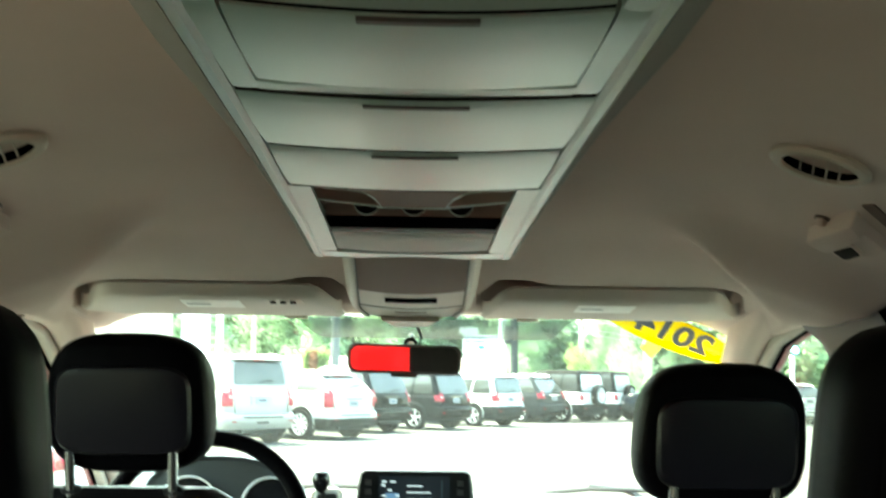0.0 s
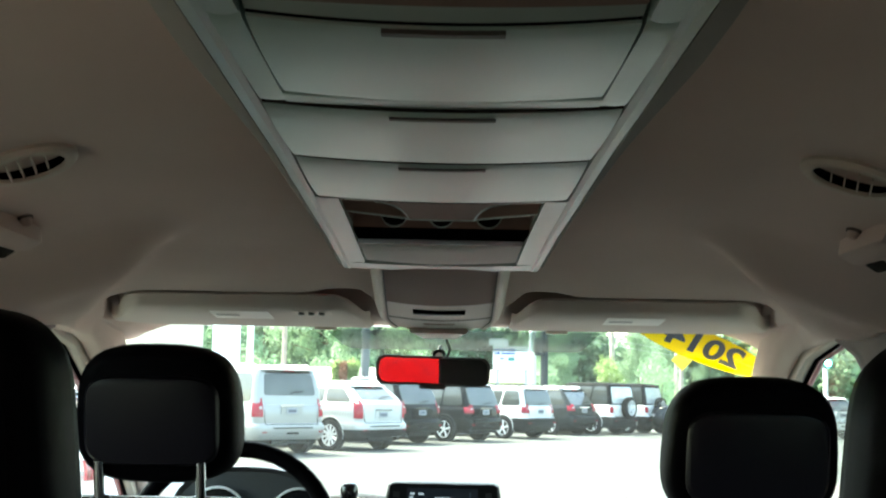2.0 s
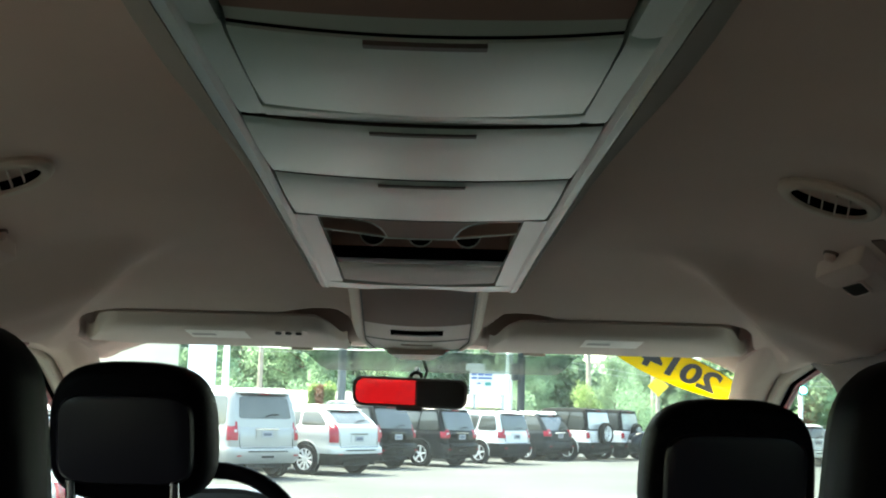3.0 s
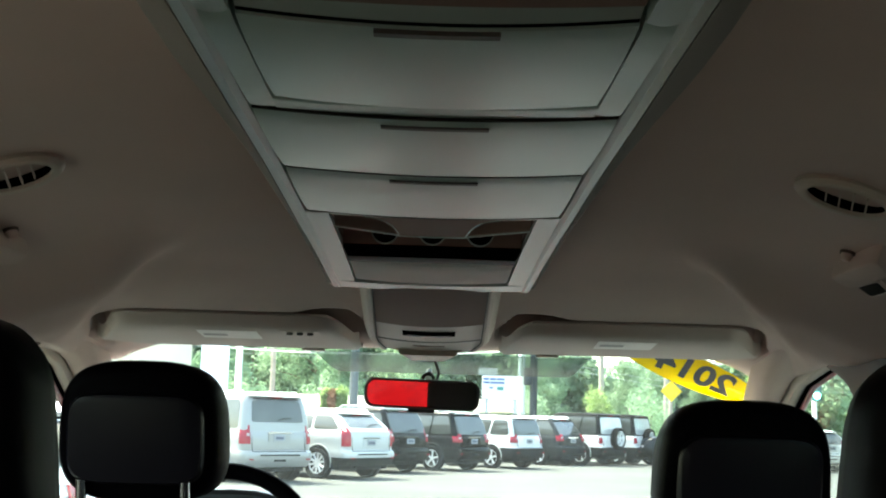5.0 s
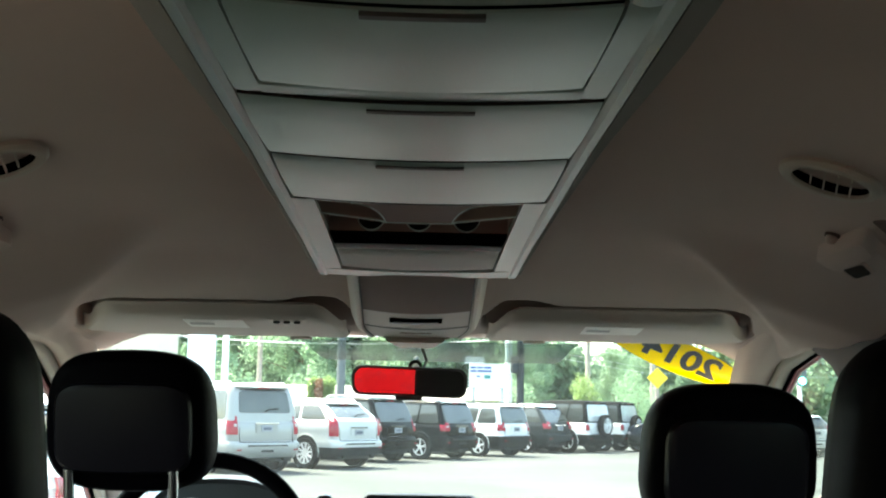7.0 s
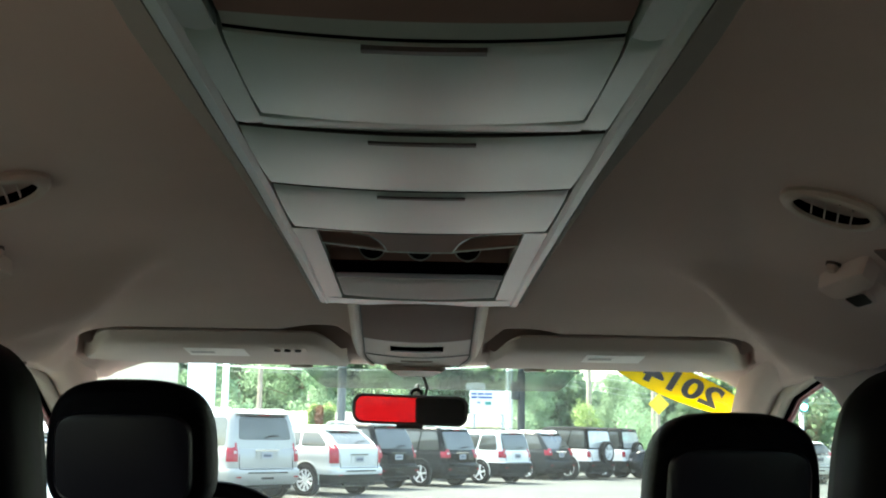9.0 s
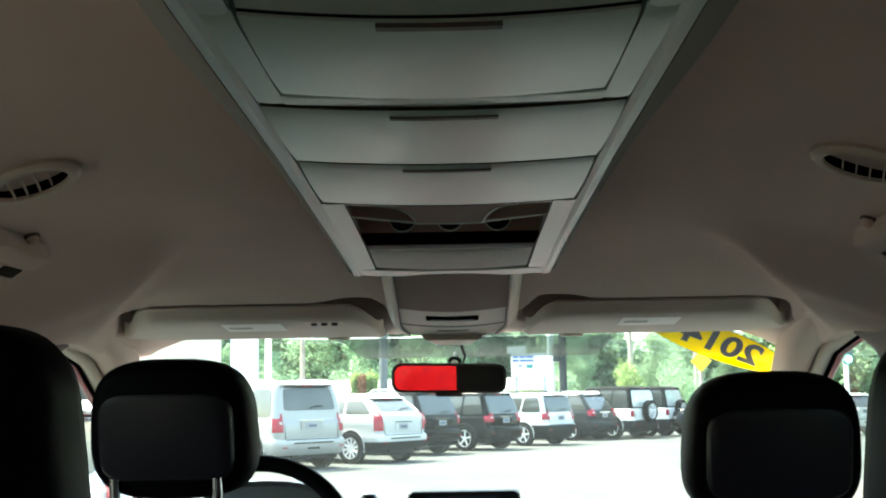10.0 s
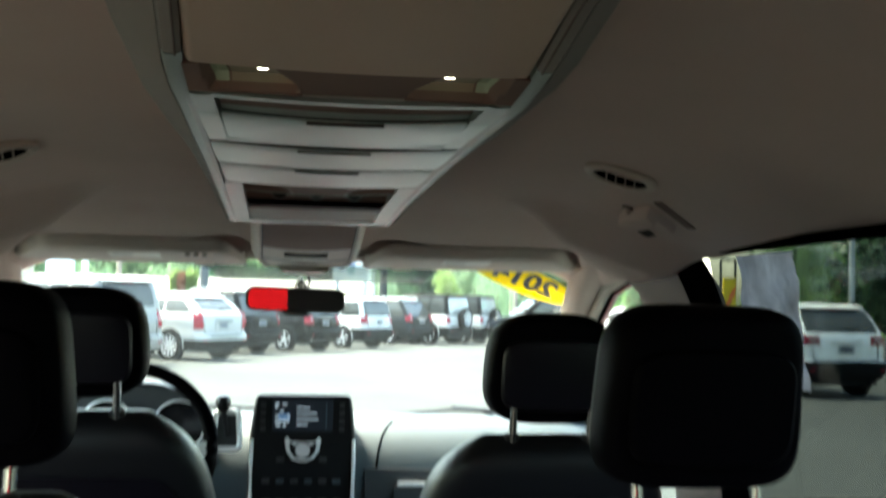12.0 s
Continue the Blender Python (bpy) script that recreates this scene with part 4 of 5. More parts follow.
part("emblem_surround", loft([[(0.002 + a * k, 2.527 - e, 1.133 + b * k) for a, b in shield] for e, k in ((0.0, 1.0), (0.007, 0.97), (0.009, 0.9))]), "bright", st, "bright chrome shield-shaped surround")
part("emblem_well", loft([[(0.002 + a * 0.74, 2.5185 - e, 1.130 + b * 0.66) for a, b in shield] for e in (0.0, 0.0025)]), "stackblack", st, "dark well inside the chrome shield")
part("clock_bezel", lathe([(0.021, 2.5165), (0.0215, 2.5135), (0.0185, 2.5130), (0.0180, 2.5150)], 26, "Y", c=(0.002, 0, 1.131)), "chrome", st, "chrome clock bezel")
part("clock_face", lathe([(0.0182, 2.5160), (0.0182, 2.5148)], 24, "Y", c=(0.002, 0, 1.131)), "bright", st, "pale clock face")
for s in (-1, 1):
    part("chrome_strip", tube([(0.002 + s * 0.129, 2.533, 1.155), (0.002 + s * 0.130, 2.528, 1.10), (0.002 + s * 0.129, 2.528, 1.00), (0.002 + s * 0.120, 2.53, 0.88)], 0.0052, 8), "bright", st, "slim chrome strip")
for j, z in enumerate((1.105, 1.050, 1.00)):
    for i in (range(6) if j else (1, 4)):
        part("button", box(-0.100 + 0.036 * i, -0.080 + 0.036 * i, 2.524, 2.532, z - 0.005, z + 0.005), "dash" if j == 1 and i % 2 else "dashdark", st, bev=0.002)

gs = thing("gear_selector", "black ball gear knob on a dash-mounted chrome gate", "gear selector")
part("gate", tube([(-0.190 + a * (1 - (z - 1.178) * 2.2), 2.53 - (1.178 - z) * 0.25, z) for a, z in rring(0.031, 0.046, 0.012, 4, 0, 1.178)], 0.0075, 8, loop=True), "bright", gs, "bright silver gate surround")
part("gate_plate", loft([[(-0.190 + a * (1 - (z - 1.178) * 2.2), 2.534 - (1.178 - z) * 0.25 + e, z) for a, z in rring(0.029, 0.044, 0.012, 4, 0, 1.178)] for e in (0, 0.04)]), "dashdark", gs)
part("lever", tube([(-0.188, 2.54, 1.16), (-0.193, 2.50, 1.205), (-0.196, 2.485, 1.235)], 0.006, 8), "black", gs)
part("knob", lathe([(0.006, -0.028), (0.012, -0.022), (0.0185, -0.008), (0.0195, 0.004), (0.014, 0.016), (0.005, 0.020), (0.001, 0.0205)], 18, "Z", c=(-0.198, 2.48, 1.253)), "gloss", gs, "glossy black knob")

# the instrument hood and its gauges
for ob in da.children:
    if ob.name.startswith(("cluster_hood", "dial")):
        ob.matrix_basis = Matrix.Translation((0, 0, -0.1465)) @ Matrix.Scale(1.1, 4)

sw = thing("steering_wheel", "black leather steering wheel", "steering wheel", (-0.398, 2.21, 1.172))
sw.rotation_euler = (radians(-24), 0, 0)
part("rim", tube([(0.192 * math.cos(a), 0, 0.192 * math.sin(a)) for a in lin(0, 2 * math.pi, 49)[:-1]], 0.0165, 12, loop=True), "leather", sw)
part("hub", loft([[(a, y, b - 0.02) for a, b in superell(0.075 * k, 0.065 * k, 24, 2.6)] for y, k in ((-0.02, 0.8), (-0.012, 1), (0.03, 1), (0.06, 0.7))]), "black", sw)
for a in (0, math.pi, -math.pi / 2):
    part("spoke", beam((0.06 * math.cos(a), 0.01, 0.05 * math.sin(a) - 0.02), (0.185 * math.cos(a), 0, 0.185 * math.sin(a)), 0.035, 0.02, up=(0, 1, 0)), "silver" if a != -math.pi / 2 else "black", sw)
part("column", tube([(0, 0.03, -0.02), (0, 0.36, -0.03)], 0.05, 16), "black", sw)

# floor console between the front seats
fcn = thing("floor_console", "dark centre console between the front seats", "floor console")
part("body", loft([[(a, b + 1.95, z) for a, b in rring(0.10, 0.26, 0.04, 4)] for z in (0.40, 0.85, 0.90)]), "dashdark", fcn)
part("cup_holder", lathe([(0.04, 0.902), (0.044, 0.912), (0.038, 0.912), (0.036, 0.90)], 20, "Z", c=(-0.045, 1.85, 0)), "black", fcn)

# ---- writing on the glass ----
ov = thing("year_sticker", "yellow oval sticker with a dark year on the windscreen", "sticker")


def glass_pt(u, h, lift):
    """Place on the windscreen's inside: u to the right, h up, round the sticker's middle."""
    x, v = 0.579 + u, 0.0480 - h / 0.54
    p = Vector(screen_pt(x / (1 + 0.08 * v), v))
    return p + Vector((0, -0.5, -0.8)).normalized() * (0.007 + lift)


OVT = radians(-19.5)


def turned(a, b):
    return (a * math.cos(OVT) - b * math.sin(OVT), a * math.sin(OVT) + b * math.cos(OVT))


def oval(a, b, lift, r0=0.02):
    def f(r, t):
        return glass_pt(*turned(a * r * math.cos(t), b * r * math.sin(t)), lift)
    bm = sheet(f, lin(r0, 1, 7), lin(0, 2 * math.pi, 49), 0.0006, (0, -0.5, -0.8))
    bmesh.ops.remove_doubles(bm, verts=bm.verts, dist=1e-5)
    return bm


part("oval_border", oval(0.1905, 0.0325, 0.0, 0.965), "navy", ov, "thin dark border")
part("oval_field", oval(0.1845, 0.0313, 0.0012), "yellow", ov, "yellow vinyl field")
cu = bpy.data.curves.new("year", "FONT")
cu.body, cu.size, cu.align_x, cu.align_y, cu.extrude, cu.offset = "2014", 0.080, "CENTER", "CENTER", 0.0003, 0.0026
tx = new("year_digits", cu)
dg = bpy.context.evaluated_depsgraph_get()
me = bpy.data.meshes.new_from_object(tx.evaluated_get(dg))
bpy.data.objects.remove(tx)
for vtx in me.vertices:
    vtx.co = glass_pt(*turned(0.012 - vtx.co.x * 1.22, vtx.co.y * 0.68 + 0.002), 0.0030 + vtx.co.z)
me.materials.clear()
me.materials.append(M["navy"])
yd = new("year_print", me)
yd.parent = ov
tagged(yd, "mirrored dark year digits 2014")

# paper price sheet taped inside the right sliding window
M["paper"] = mat("crumpled_paper", (0.84, 0.79, 0.82), 0.6, var=0.35, scale=11, bump=0.8, bscale=45, through=0.85)
rnd = random.Random(12)
ps = part("window_sheet", sheet(lambda y, z: (side_x(z) + 0.012 + 0.004 * math.sin(38 * y + 21 * z) * math.sin(60 * z - 17 * y) + rnd.uniform(-0.0015, 0.0015), y, z), lin(1.335, 1.570, 26), lin(1.385, 1.612, 20), 0.0012, (-1, 0, 0)), "paper", smooth=False)
tagged(ps, "pale crumpled paper sheet on the sliding door window", "paper sheet")

# wipers on the cowl
for x0, x1 in ((0.30, 0.72), (-0.55, -0.05)):
    wp = thing("wiper", "black windscreen wiper lying on the cowl", "wiper", group="wipers")
    part("blade", tube([(x0, 3.46, 1.125), ((x0 + x1) / 2, 3.43, 1.150), (x1, 3.40, 1.150)], 0.008, 6), "black", wp)
    part("arm", tube([(x1 + 0.02, 3.50, 1.09), (x1 - 0.10, 3.46, 1.145), ((x0 + x1) / 2, 3.44, 1.155)], 0.009, 6), "black", wp)
hood = part("bonnet", sheet(lambda x, y: (x, y, 1.06 - 0.10 * (y - 3.46) - 0.22 * (abs(x) / 0.9) ** 4), lin(-0.9, 0.9, 16), lin(3.46, 4.35, 8), 0.02), "red")
tagged(hood, "dark red painted bonnet of the van", "bonnet", kind="structure")

# ---- outdoors: ground, cars, signs, trees ----
M.update(
    asphalt=mat("pale_asphalt", (0.055, 0.058, 0.057), 0.95, var=0.35, scale=0.25, bump=0.5, bscale=60, spec=0.06),
    line=mat("white_road_paint", (0.75, 0.75, 0.72), 0.8, var=0.15, scale=3),
    grass=mat("mown_grass", (0.10, 0.17, 0.05), 0.95, var=0.3, scale=0.6, bump=0.6, bscale=40),
    silverpaint=mat("silver_car_paint", (0.185, 0.182, 0.175), 0.30, 0.1, var=0.02, rv=0.0, coat=0.1),
    pearlpaint=mat("pearl_white_car_paint", (0.30, 0.305, 0.298), 0.30, 0.05, var=0.02, rv=0.0, coat=0.1),
    whitepaint=mat("white_car_paint", (0.44, 0.44, 0.43), 0.35, var=0.03, rv=0.0, coat=0.1),
    blackpaint=mat("black_car_paint", (0.003, 0.0035, 0.004), 0.10, var=0.05, rv=0.0, spec=0.07),
    greypaint=mat("dark_grey_car_paint", (0.014, 0.016, 0.017), 0.12, var=0.05, rv=0.0, spec=0.10),
    navypaint=mat("dark_blue_car_paint", (0.004, 0.006, 0.010), 0.12, var=0.05, rv=0.0, spec=0.09),
    brightred=mat("bright_red_paint", (0.80, 0.006, 0.014), 0.8, var=0.04, spec=0.1),
    softpane=mat("clear_vinyl_pane", (0.30, 0.31, 0.31), 0.15, var=0.2, scale=3, spec=0.6),
    carglass=mat("dark_car_glass", (0.040, 0.043, 0.040), 0.05, var=0.3, scale=1.5, spec=0.35),
    rubber=mat("tyre_rubber", (0.004, 0.004, 0.0045), 0.85, var=0.15, spec=0.08),
    alloy=mat("alloy_wheel", (0.55, 0.56, 0.57), 0.3, 0.3, var=0.05),
    tail=mat("red_tail_lens", (0.20, 0.005, 0.016), 0.2, var=0.08, scale=20, spec=0.25),
    clearlens=mat("clear_tail_lens", (0.3, 0.26, 0.26), 0.2, var=0.08),
    under=mat("black_bumper_plastic", (0.005, 0.0055, 0.006), 0.7, var=0.1, spec=0.08),
    plate=mat("licence_plate", (0.17, 0.18, 0.2), 0.5, var=0.1, scale=30),
    plateink=mat("plate_print", (0.03, 0.036, 0.06), 0.6),
    softtop=mat("black_soft_top", (0.006, 0.0065, 0.007), 0.85, var=0.15, spec=0.05, bump=0.4, bscale=80),
    bark=mat("tree_bark", (0.12, 0.095, 0.07), 0.95, var=0.3, scale=2, bump=0.8, bscale=12),
    # leafA and leafB: greens paled so that their colour carries distant haze
    leafA=mat("leaves_hazed_green", (0.195, 0.275, 0.180), 0.85, var=0.22, scale=0.5, obvar=0.2, through=0.65, spec=0.08),
    leafB=mat("leaves_hazed_dark_green", (0.165, 0.245, 0.162), 0.85, var=0.22, scale=0.5, obvar=0.2, through=0.65, spec=0.08),
    leafE=mat("leaves_deep_green", (0.03, 0.055, 0.032), 0.7, var=0.25, scale=0.5, obvar=0.2, through=0.3, spec=0.15),
    brightwhite=mat("bright_white_car_paint", (0.68, 0.68, 0.67), 0.35, var=0.03, rv=0.0, coat=0.1),
    leafC=mat("leaves_yellow_green", (0.24, 0.33, 0.13), 0.85, var=0.22, scale=0.5, obvar=0.2, through=0.65, spec=0.08),
    leafD=mat("dead_brown_leaves", (0.22, 0.10, 0.05), 0.8, var=0.3, scale=0.7),
    post=mat("white_painted_post", (0.8, 0.8, 0.78), 0.5, var=0.04, scale=2),
    steel=mat("weathered_steel", (0.30, 0.32, 0.33), 0.5, 0.3, var=0.12, scale=3),
    tarpole=mat("dark_treated_pole", (0.024, 0.029, 0.031), 0.8, var=0.15, scale=3, spec=0.1),
    darksteel=mat("dark_steel_pole", (0.07, 0.08, 0.085), 0.6, var=0.1, scale=3),
    wood=mat("weathered_pole_wood", (0.26, 0.22, 0.18), 0.9, var=0.2, scale=3, bump=0.5, bscale=20),
    signyellow=mat("yellow_road_sign", (0.62, 0.43, 0.0), 0.5, var=0.04),
    signwhite=mat("white_sign_board", (0.5, 0.5, 0.5), 0.5, var=0.03),
    signblue=mat("blue_sign_print", (0.03, 0.075, 0.23), 0.5),
    signteal=mat("teal_sign_print", (0.015, 0.16, 0.15), 0.5),
    signred=mat("red_sign_print", (0.6, 0.06, 0.03), 0.5),
    wall=mat("white_clapboard", (0.72, 0.71, 0.68), 0.8, var=0.06, scale=1.5),
    shingle=mat("grey_roof_shingle", (0.15, 0.135, 0.12), 0.9, var=0.2, scale=3),
    tan=mat("tan_stucco", (0.55, 0.47, 0.36), 0.85, var=0.1, scale=2),
    greenlight=glow("green_signal", (0.1, 1.0, 0.75), 4.0),
)
def gz(y):
    """The lot falls gently away from the van."""
    return -0.003 * y


ground = part("ground", sheet(lambda x, y: (x, y, gz(y)), [-900, -300, -60, -20, 20, 60, 300, 900], [-900, -300, -40, 0, 20, 50, 120, 400, 1200]), "asphalt", smooth=False)
tagged(ground, "pale worn asphalt of a car dealer's lot", "ground", kind="structure")
verge = part("verge", slab([(-60, 47), (60, 62), (60, 250), (-60, 250)], -0.16, -0.08), "grass", smooth=False)
tagged(verge, "mown grass verge beyond the lot", "grass", kind="structure")
kerb = part("kerb", beam((-60, 46.9, -0.10), (60, 61.9, -0.14), 0.2, 0.16), "line", smooth=False)
tagged(kerb, "pale concrete kerb along the verge", "kerb", kind="structure")
# parking bay lines
for i in range(5):
    ln = part("bay_line", slab([(5.0 + 2.9 * i, 8.6 + 0.15 * i), (5.1 + 2.9 * i, 8.6 + 0.15 * i), (8.4 + 2.9 * i, 13.6), (8.3 + 2.9 * i, 13.6)], -0.02, 0.004), "line", smooth=False)
    tagged(ln, "worn white parking bay line on the asphalt", "road marking", group="bay lines", kind="structure")


def wheel(R, W, parent, at, spokes, side, mt="alloy"):
    """Tyre with an alloy rim, on the car's side (-1 left, 1 right)."""
    hub = part("wheel", lathe([(R * 0.55, -W / 2), (R * 0.93, -W / 2), (R, -W * 0.3), (R, W * 0.3), (R * 0.93, W / 2), (R * 0.68, W / 2), (R * 0.66, W * 0.2), (R * 0.55, W * 0.2)], 28, "X"), "rubber", parent, "black tyre with alloy rim")
    hub.matrix_basis = Matrix.Translation(at) @ (Matrix.Identity(4) if side > 0 else Matrix.Rotation(math.pi, 4, "Z"))
    part("rim_ring", lathe([(R * 0.67, W * 0.2), (R * 0.69, W * 0.5), (R * 0.64, W * 0.5), (R * 0.60, W * 0.2)], 28, "X"), mt, hub)
    for k in range(spokes):
        a = 2 * math.pi * k / spokes + 0.2
        part("spoke", beam((W * 0.36, 0.06 * math.cos(a), 0.06 * math.sin(a)), (W * 0.42, R * 0.65 * math.cos(a), R * 0.65 * math.sin(a)), 0.055, 0.03, up=(1, 0, 0), n=1), mt, hub)
    part("hub_cap", lathe([(0.001, W * 0.44), (0.05, W * 0.43), (0.075, W * 0.36), (0.075, W * 0.2)], 14, "X"), mt, hub)
    return hub


def plan(w, yr, yf, r, z, rf=0.35, lift=0.0):
    """Rounded outline of a car at one height: half width, rear, front and corner radii."""
    out = []
    for cx, cy, q, rad in ((w - rf, yf - rf, 0, rf), (-w + rf, yf - rf, 1, rf), (-w + r, yr + r, 2, r), (w - r, yr + r, 3, r)):
        for i in range(6):
            a = math.pi / 2 * (q + i / 5)
            out.append((cx + (rad + lift) * math.cos(a), cy + (rad + lift) * math.sin(a), z))
    return out


def panel_on(fn, u0, u1, v0, v1, r=0.18, lift=0.006):
    """Plate with rounded corners that follows a curved skin fn(u, v, lift)."""
    du, dv = (u1 - u0), (v1 - v0)
    us = [u0 + r * du * k for k in (0, 0.1, 0.35, 0.7)] + lin(u0 + r * du, u1 - r * du, 5) + [u1 - r * du * k for k in (0.7, 0.35, 0.1, 0)]
    def edge(u):
        k = min(u - u0, u1 - u) / (r * du)
        return r * dv * (1 - math.sqrt(max(1 - (1 - min(k, 1)) ** 2, 0)))
    bm = sheet(lambda u, t: fn(u, v0 + edge(u) + (dv - 2 * edge(u)) * t, lift), us, lin(0, 1, 6))
    rim = [e for e in bm.edges if e.is_boundary]
    n = Vector(fn((u0 + u1) / 2, (v0 + v1) / 2, 0.02)) - Vector(fn((u0 + u1) / 2, (v0 + v1) / 2, 0.0))
    out = bmesh.ops.extrude_edge_only(bm, edges=rim)
    bmesh.ops.translate(bm, verts=[g for g in out["geom"] if isinstance(g, bmesh.types.BMVert)], vec=-n * 1.2)
    return bm


def make_car(label, at, rz, L=4.6, W=1.86, H=1.70, belt=1.02, rear_in=0.30, tumble=0.14, paint="silverpaint", top=None, R=0.36, spokes=6,
             tail=(0.10, 0.20, 0.80, 1.12), two_tone=False, spare=False, rails=True, category="suv", cladding=False, gw=0.86, gv=0.08, flare=None, plate_z=0.80):
    """A parked car with its rear at y = 0 and its nose towards +y. tail: inset, width, low and high edge of the tail lamps."""
    c = thing("parked_" + category, label, category, (at[0], at[1], 0), rz, group="parked cars")
    w = W / 2
    top = top or paint
    lower = "under" if two_tone else paint
    rr = 0.10 if spare else 0.22
    # body skin: half width and rear edge by height
    zs = (0.34, 0.44, 0.60, 0.66, 0.70, 0.90, belt - 0.05, belt)
    ws = (0.94, 0.985, 1.0, 0.995, 0.985, 1.0, 0.985, 0.955)
    yr = (0.06, -0.02, -0.04, -0.02, 0.04, 0.035, 0.055, 0.085)
    yf = (L - 0.10, L - 0.02, L, L - 0.01, L - 0.03, L - 0.10, L - 0.24, L - 0.42)

    def bw(z):
        return w * interp(z, zs, ws)

    def br(z):
        return interp(z, zs, yr)
    part("body", loft([plan(bw(z), a, b, rr, z) for z, a, b in zip(zs[2:], yr[2:], yf[2:])]), paint, c)
    part("bumper", loft([plan(bw(z) + 0.004, a - 0.004, b + 0.004, rr, z) for z, a, b in zip(zs[:4], yr[:4], yf[:4])]), lower, c, "bumper and sills")
    part("rear_valance", loft([plan(w * 0.88, 0.10, L - 0.2, 0.2, z) for z in (0.24, 0.36)]), "under", c, "black lower valance")
    if cladding:
        part("cladding", loft([plan(bw(z) + 0.010, br(z) - 0.010, L - 0.05, rr, z) for z in (0.33, 0.44, 0.52)]), "under", c, "black lower cladding")
    # greenhouse
    H0, H1 = belt - 0.01, H - 0.07

    def cab(v):
        return (w * 0.95 * (1 - v) + (w - tumble) * v + 0.02 * math.sin(math.pi * v), 0.085 + rear_in * v - 0.02 * math.sin(math.pi * v), L * 0.72 * (1 - v) + L * 0.52 * v)
    rings = []
    for v in lin(0, 1, 6):
        a, y0, y1 = cab(v)
        rings.append(plan(a, y0, y1, rr * 0.7, H0 + (H1 - H0) * v, 0.25))
    a, y0, y1 = cab(1)
    rings += [plan(a - 0.03, y0 + 0.04, y1 - 0.06, rr * 0.7, H - 0.03, 0.25), plan(a - 0.14, y0 + 0.2, y1 - 0.3, 0.15, H, 0.2), plan(a - 0.4, y0 + 0.6, y1 - 0.7, 0.1, H + 0.012, 0.1)]
    part("cabin", loft(rings), top, c)

    def rear_pt(u, v, h):
        a, y0, y1 = cab(v)
        k = max(abs(u) - 0.82, 0) / 0.18
        return (u * a, y0 - h + rr * 0.5 * k * k, H0 + (H1 - H0) * v + h * 0.3)

    def side_pt(s):
        def f(u, v, h):
            a, y0, y1 = cab(v)
            return (s * (a + h), y0 + (y1 - y0) * u, H0 + (H1 - H0) * v)
        return f
    part("rear_window", panel_on(rear_pt, -gw, gw, gv, 0.90, 0.09), "softpane" if spare else "carglass", c, "clear vinyl rear window" if spare else "dark tinted rear window")
    part("window_trim", panel_on(rear_pt, -gw * 0.97, gw * 0.97, 0.905, 0.965, 0.3), "under", c, "black strip above the rear window")
    a, y0, y1 = cab(1)
    part("spoiler", loft([[(x, y0 - 0.09 + 0.02 * abs(x) + b, H - 0.065 + d) for b, d in ((0, 0), (0.0, 0.012), (0.22, 0.05), (0.22, -0.01))] for x in lin(-a * 0.86, a * 0.86, 9)]), "under" if spare else top, c)
    part("brake_lamp", box(-0.16, 0.16, y0 - 0.062, y0 - 0.05, H - 0.095, H - 0.075), "tail", c, "high red brake lamp")
    p = Vector(rear_pt(0.0, gv + 0.04, 0.02))
    part("wiper", tube([p, p + Vector((0.12, 0.0, 0.05)), p + Vector((0.36, 0.0, 0.06))], 0.014, 5), "pit", c)
    for s in (-1, 1):
        f = side_pt(s)
        for u0, u1 in ((0.05, 0.30), (0.325, 0.58), (0.60, 0.86)):
            part("side_window", panel_on(f, u0, u1, 0.08, 0.90, 0.14), "carglass", c, "dark side window")
    part("windscreen", panel_on(lambda u, v, h: (u * cab(v)[0], cab(v)[2] + h, H0 + (H1 - H0) * v), -0.86, 0.86, 0.06, 0.94), "carglass", c)
    # tail: gate seams, plate, handle, lamps
    for s in (-1, 1):
        part("gate_seam", tube([(s * bw(z) * 0.735, br(z) - 0.002, z) for z in (0.68, 0.80, 0.95, belt)], 0.008, 5), "pit", c)
    part("gate_seam", tube([(x, br(0.675) - 0.002, 0.675) for x in (-w * 0.735, 0, w * 0.735)], 0.010, 5), "pit", c)
    if not spare:
        part("plate_recess", box(-0.30, 0.30, 0.022, 0.034, plate_z - 0.02, plate_z + 0.16), lower if cladding else paint, c, bev=0.01)
        pl = part("licence_plate", box(-0.16, 0.16, 0.008, 0.021, plate_z, plate_z + 0.14), "plate", c, "pale licence plate with a plain bar")
        part("plate_bar", box(-0.11, 0.11, 0.004, 0.0075, plate_z + 0.04, plate_z + 0.095), "plateink", pl)
        part("handle_strip", box(-0.32, 0.32, 0.012, 0.03, plate_z + 0.17, plate_z + 0.197), "chrome" if paint != "whitepaint" else paint, c, bev=0.006)
    part("step_pad", box(-0.55, 0.55, -0.052, -0.038, 0.585, 0.615), "under", c, bev=0.004)
    if not two_tone:
        part("tow_cover", box(-0.17, 0.17, -0.032, -0.02, 0.46, 0.53), "under", c)
    ti, tw, t0, t1 = tail
    for s in (-1, 1):
        # lamp wraps round the rear corner
        def lamp_pt(k, z, h=0.014):
            bz = min(z, belt - 0.01)
            over = max(z - belt, 0) / (H1 - H0)
            x1, yb = (cab(over)[0], cab(over)[1]) if over else (bw(bz), br(bz))
            cx, cy = x1 - rr, yb + rr
            xs = min(w - ti - tw, x1 - 0.03)
            if k < 0.5:
                x, y, nx, ny = xs + (max(cx, xs) - xs) * k / 0.5, yb, 0.0, -1.0
            else:
                a0 = math.asin(min(max((xs - cx) / rr, 0), 1))
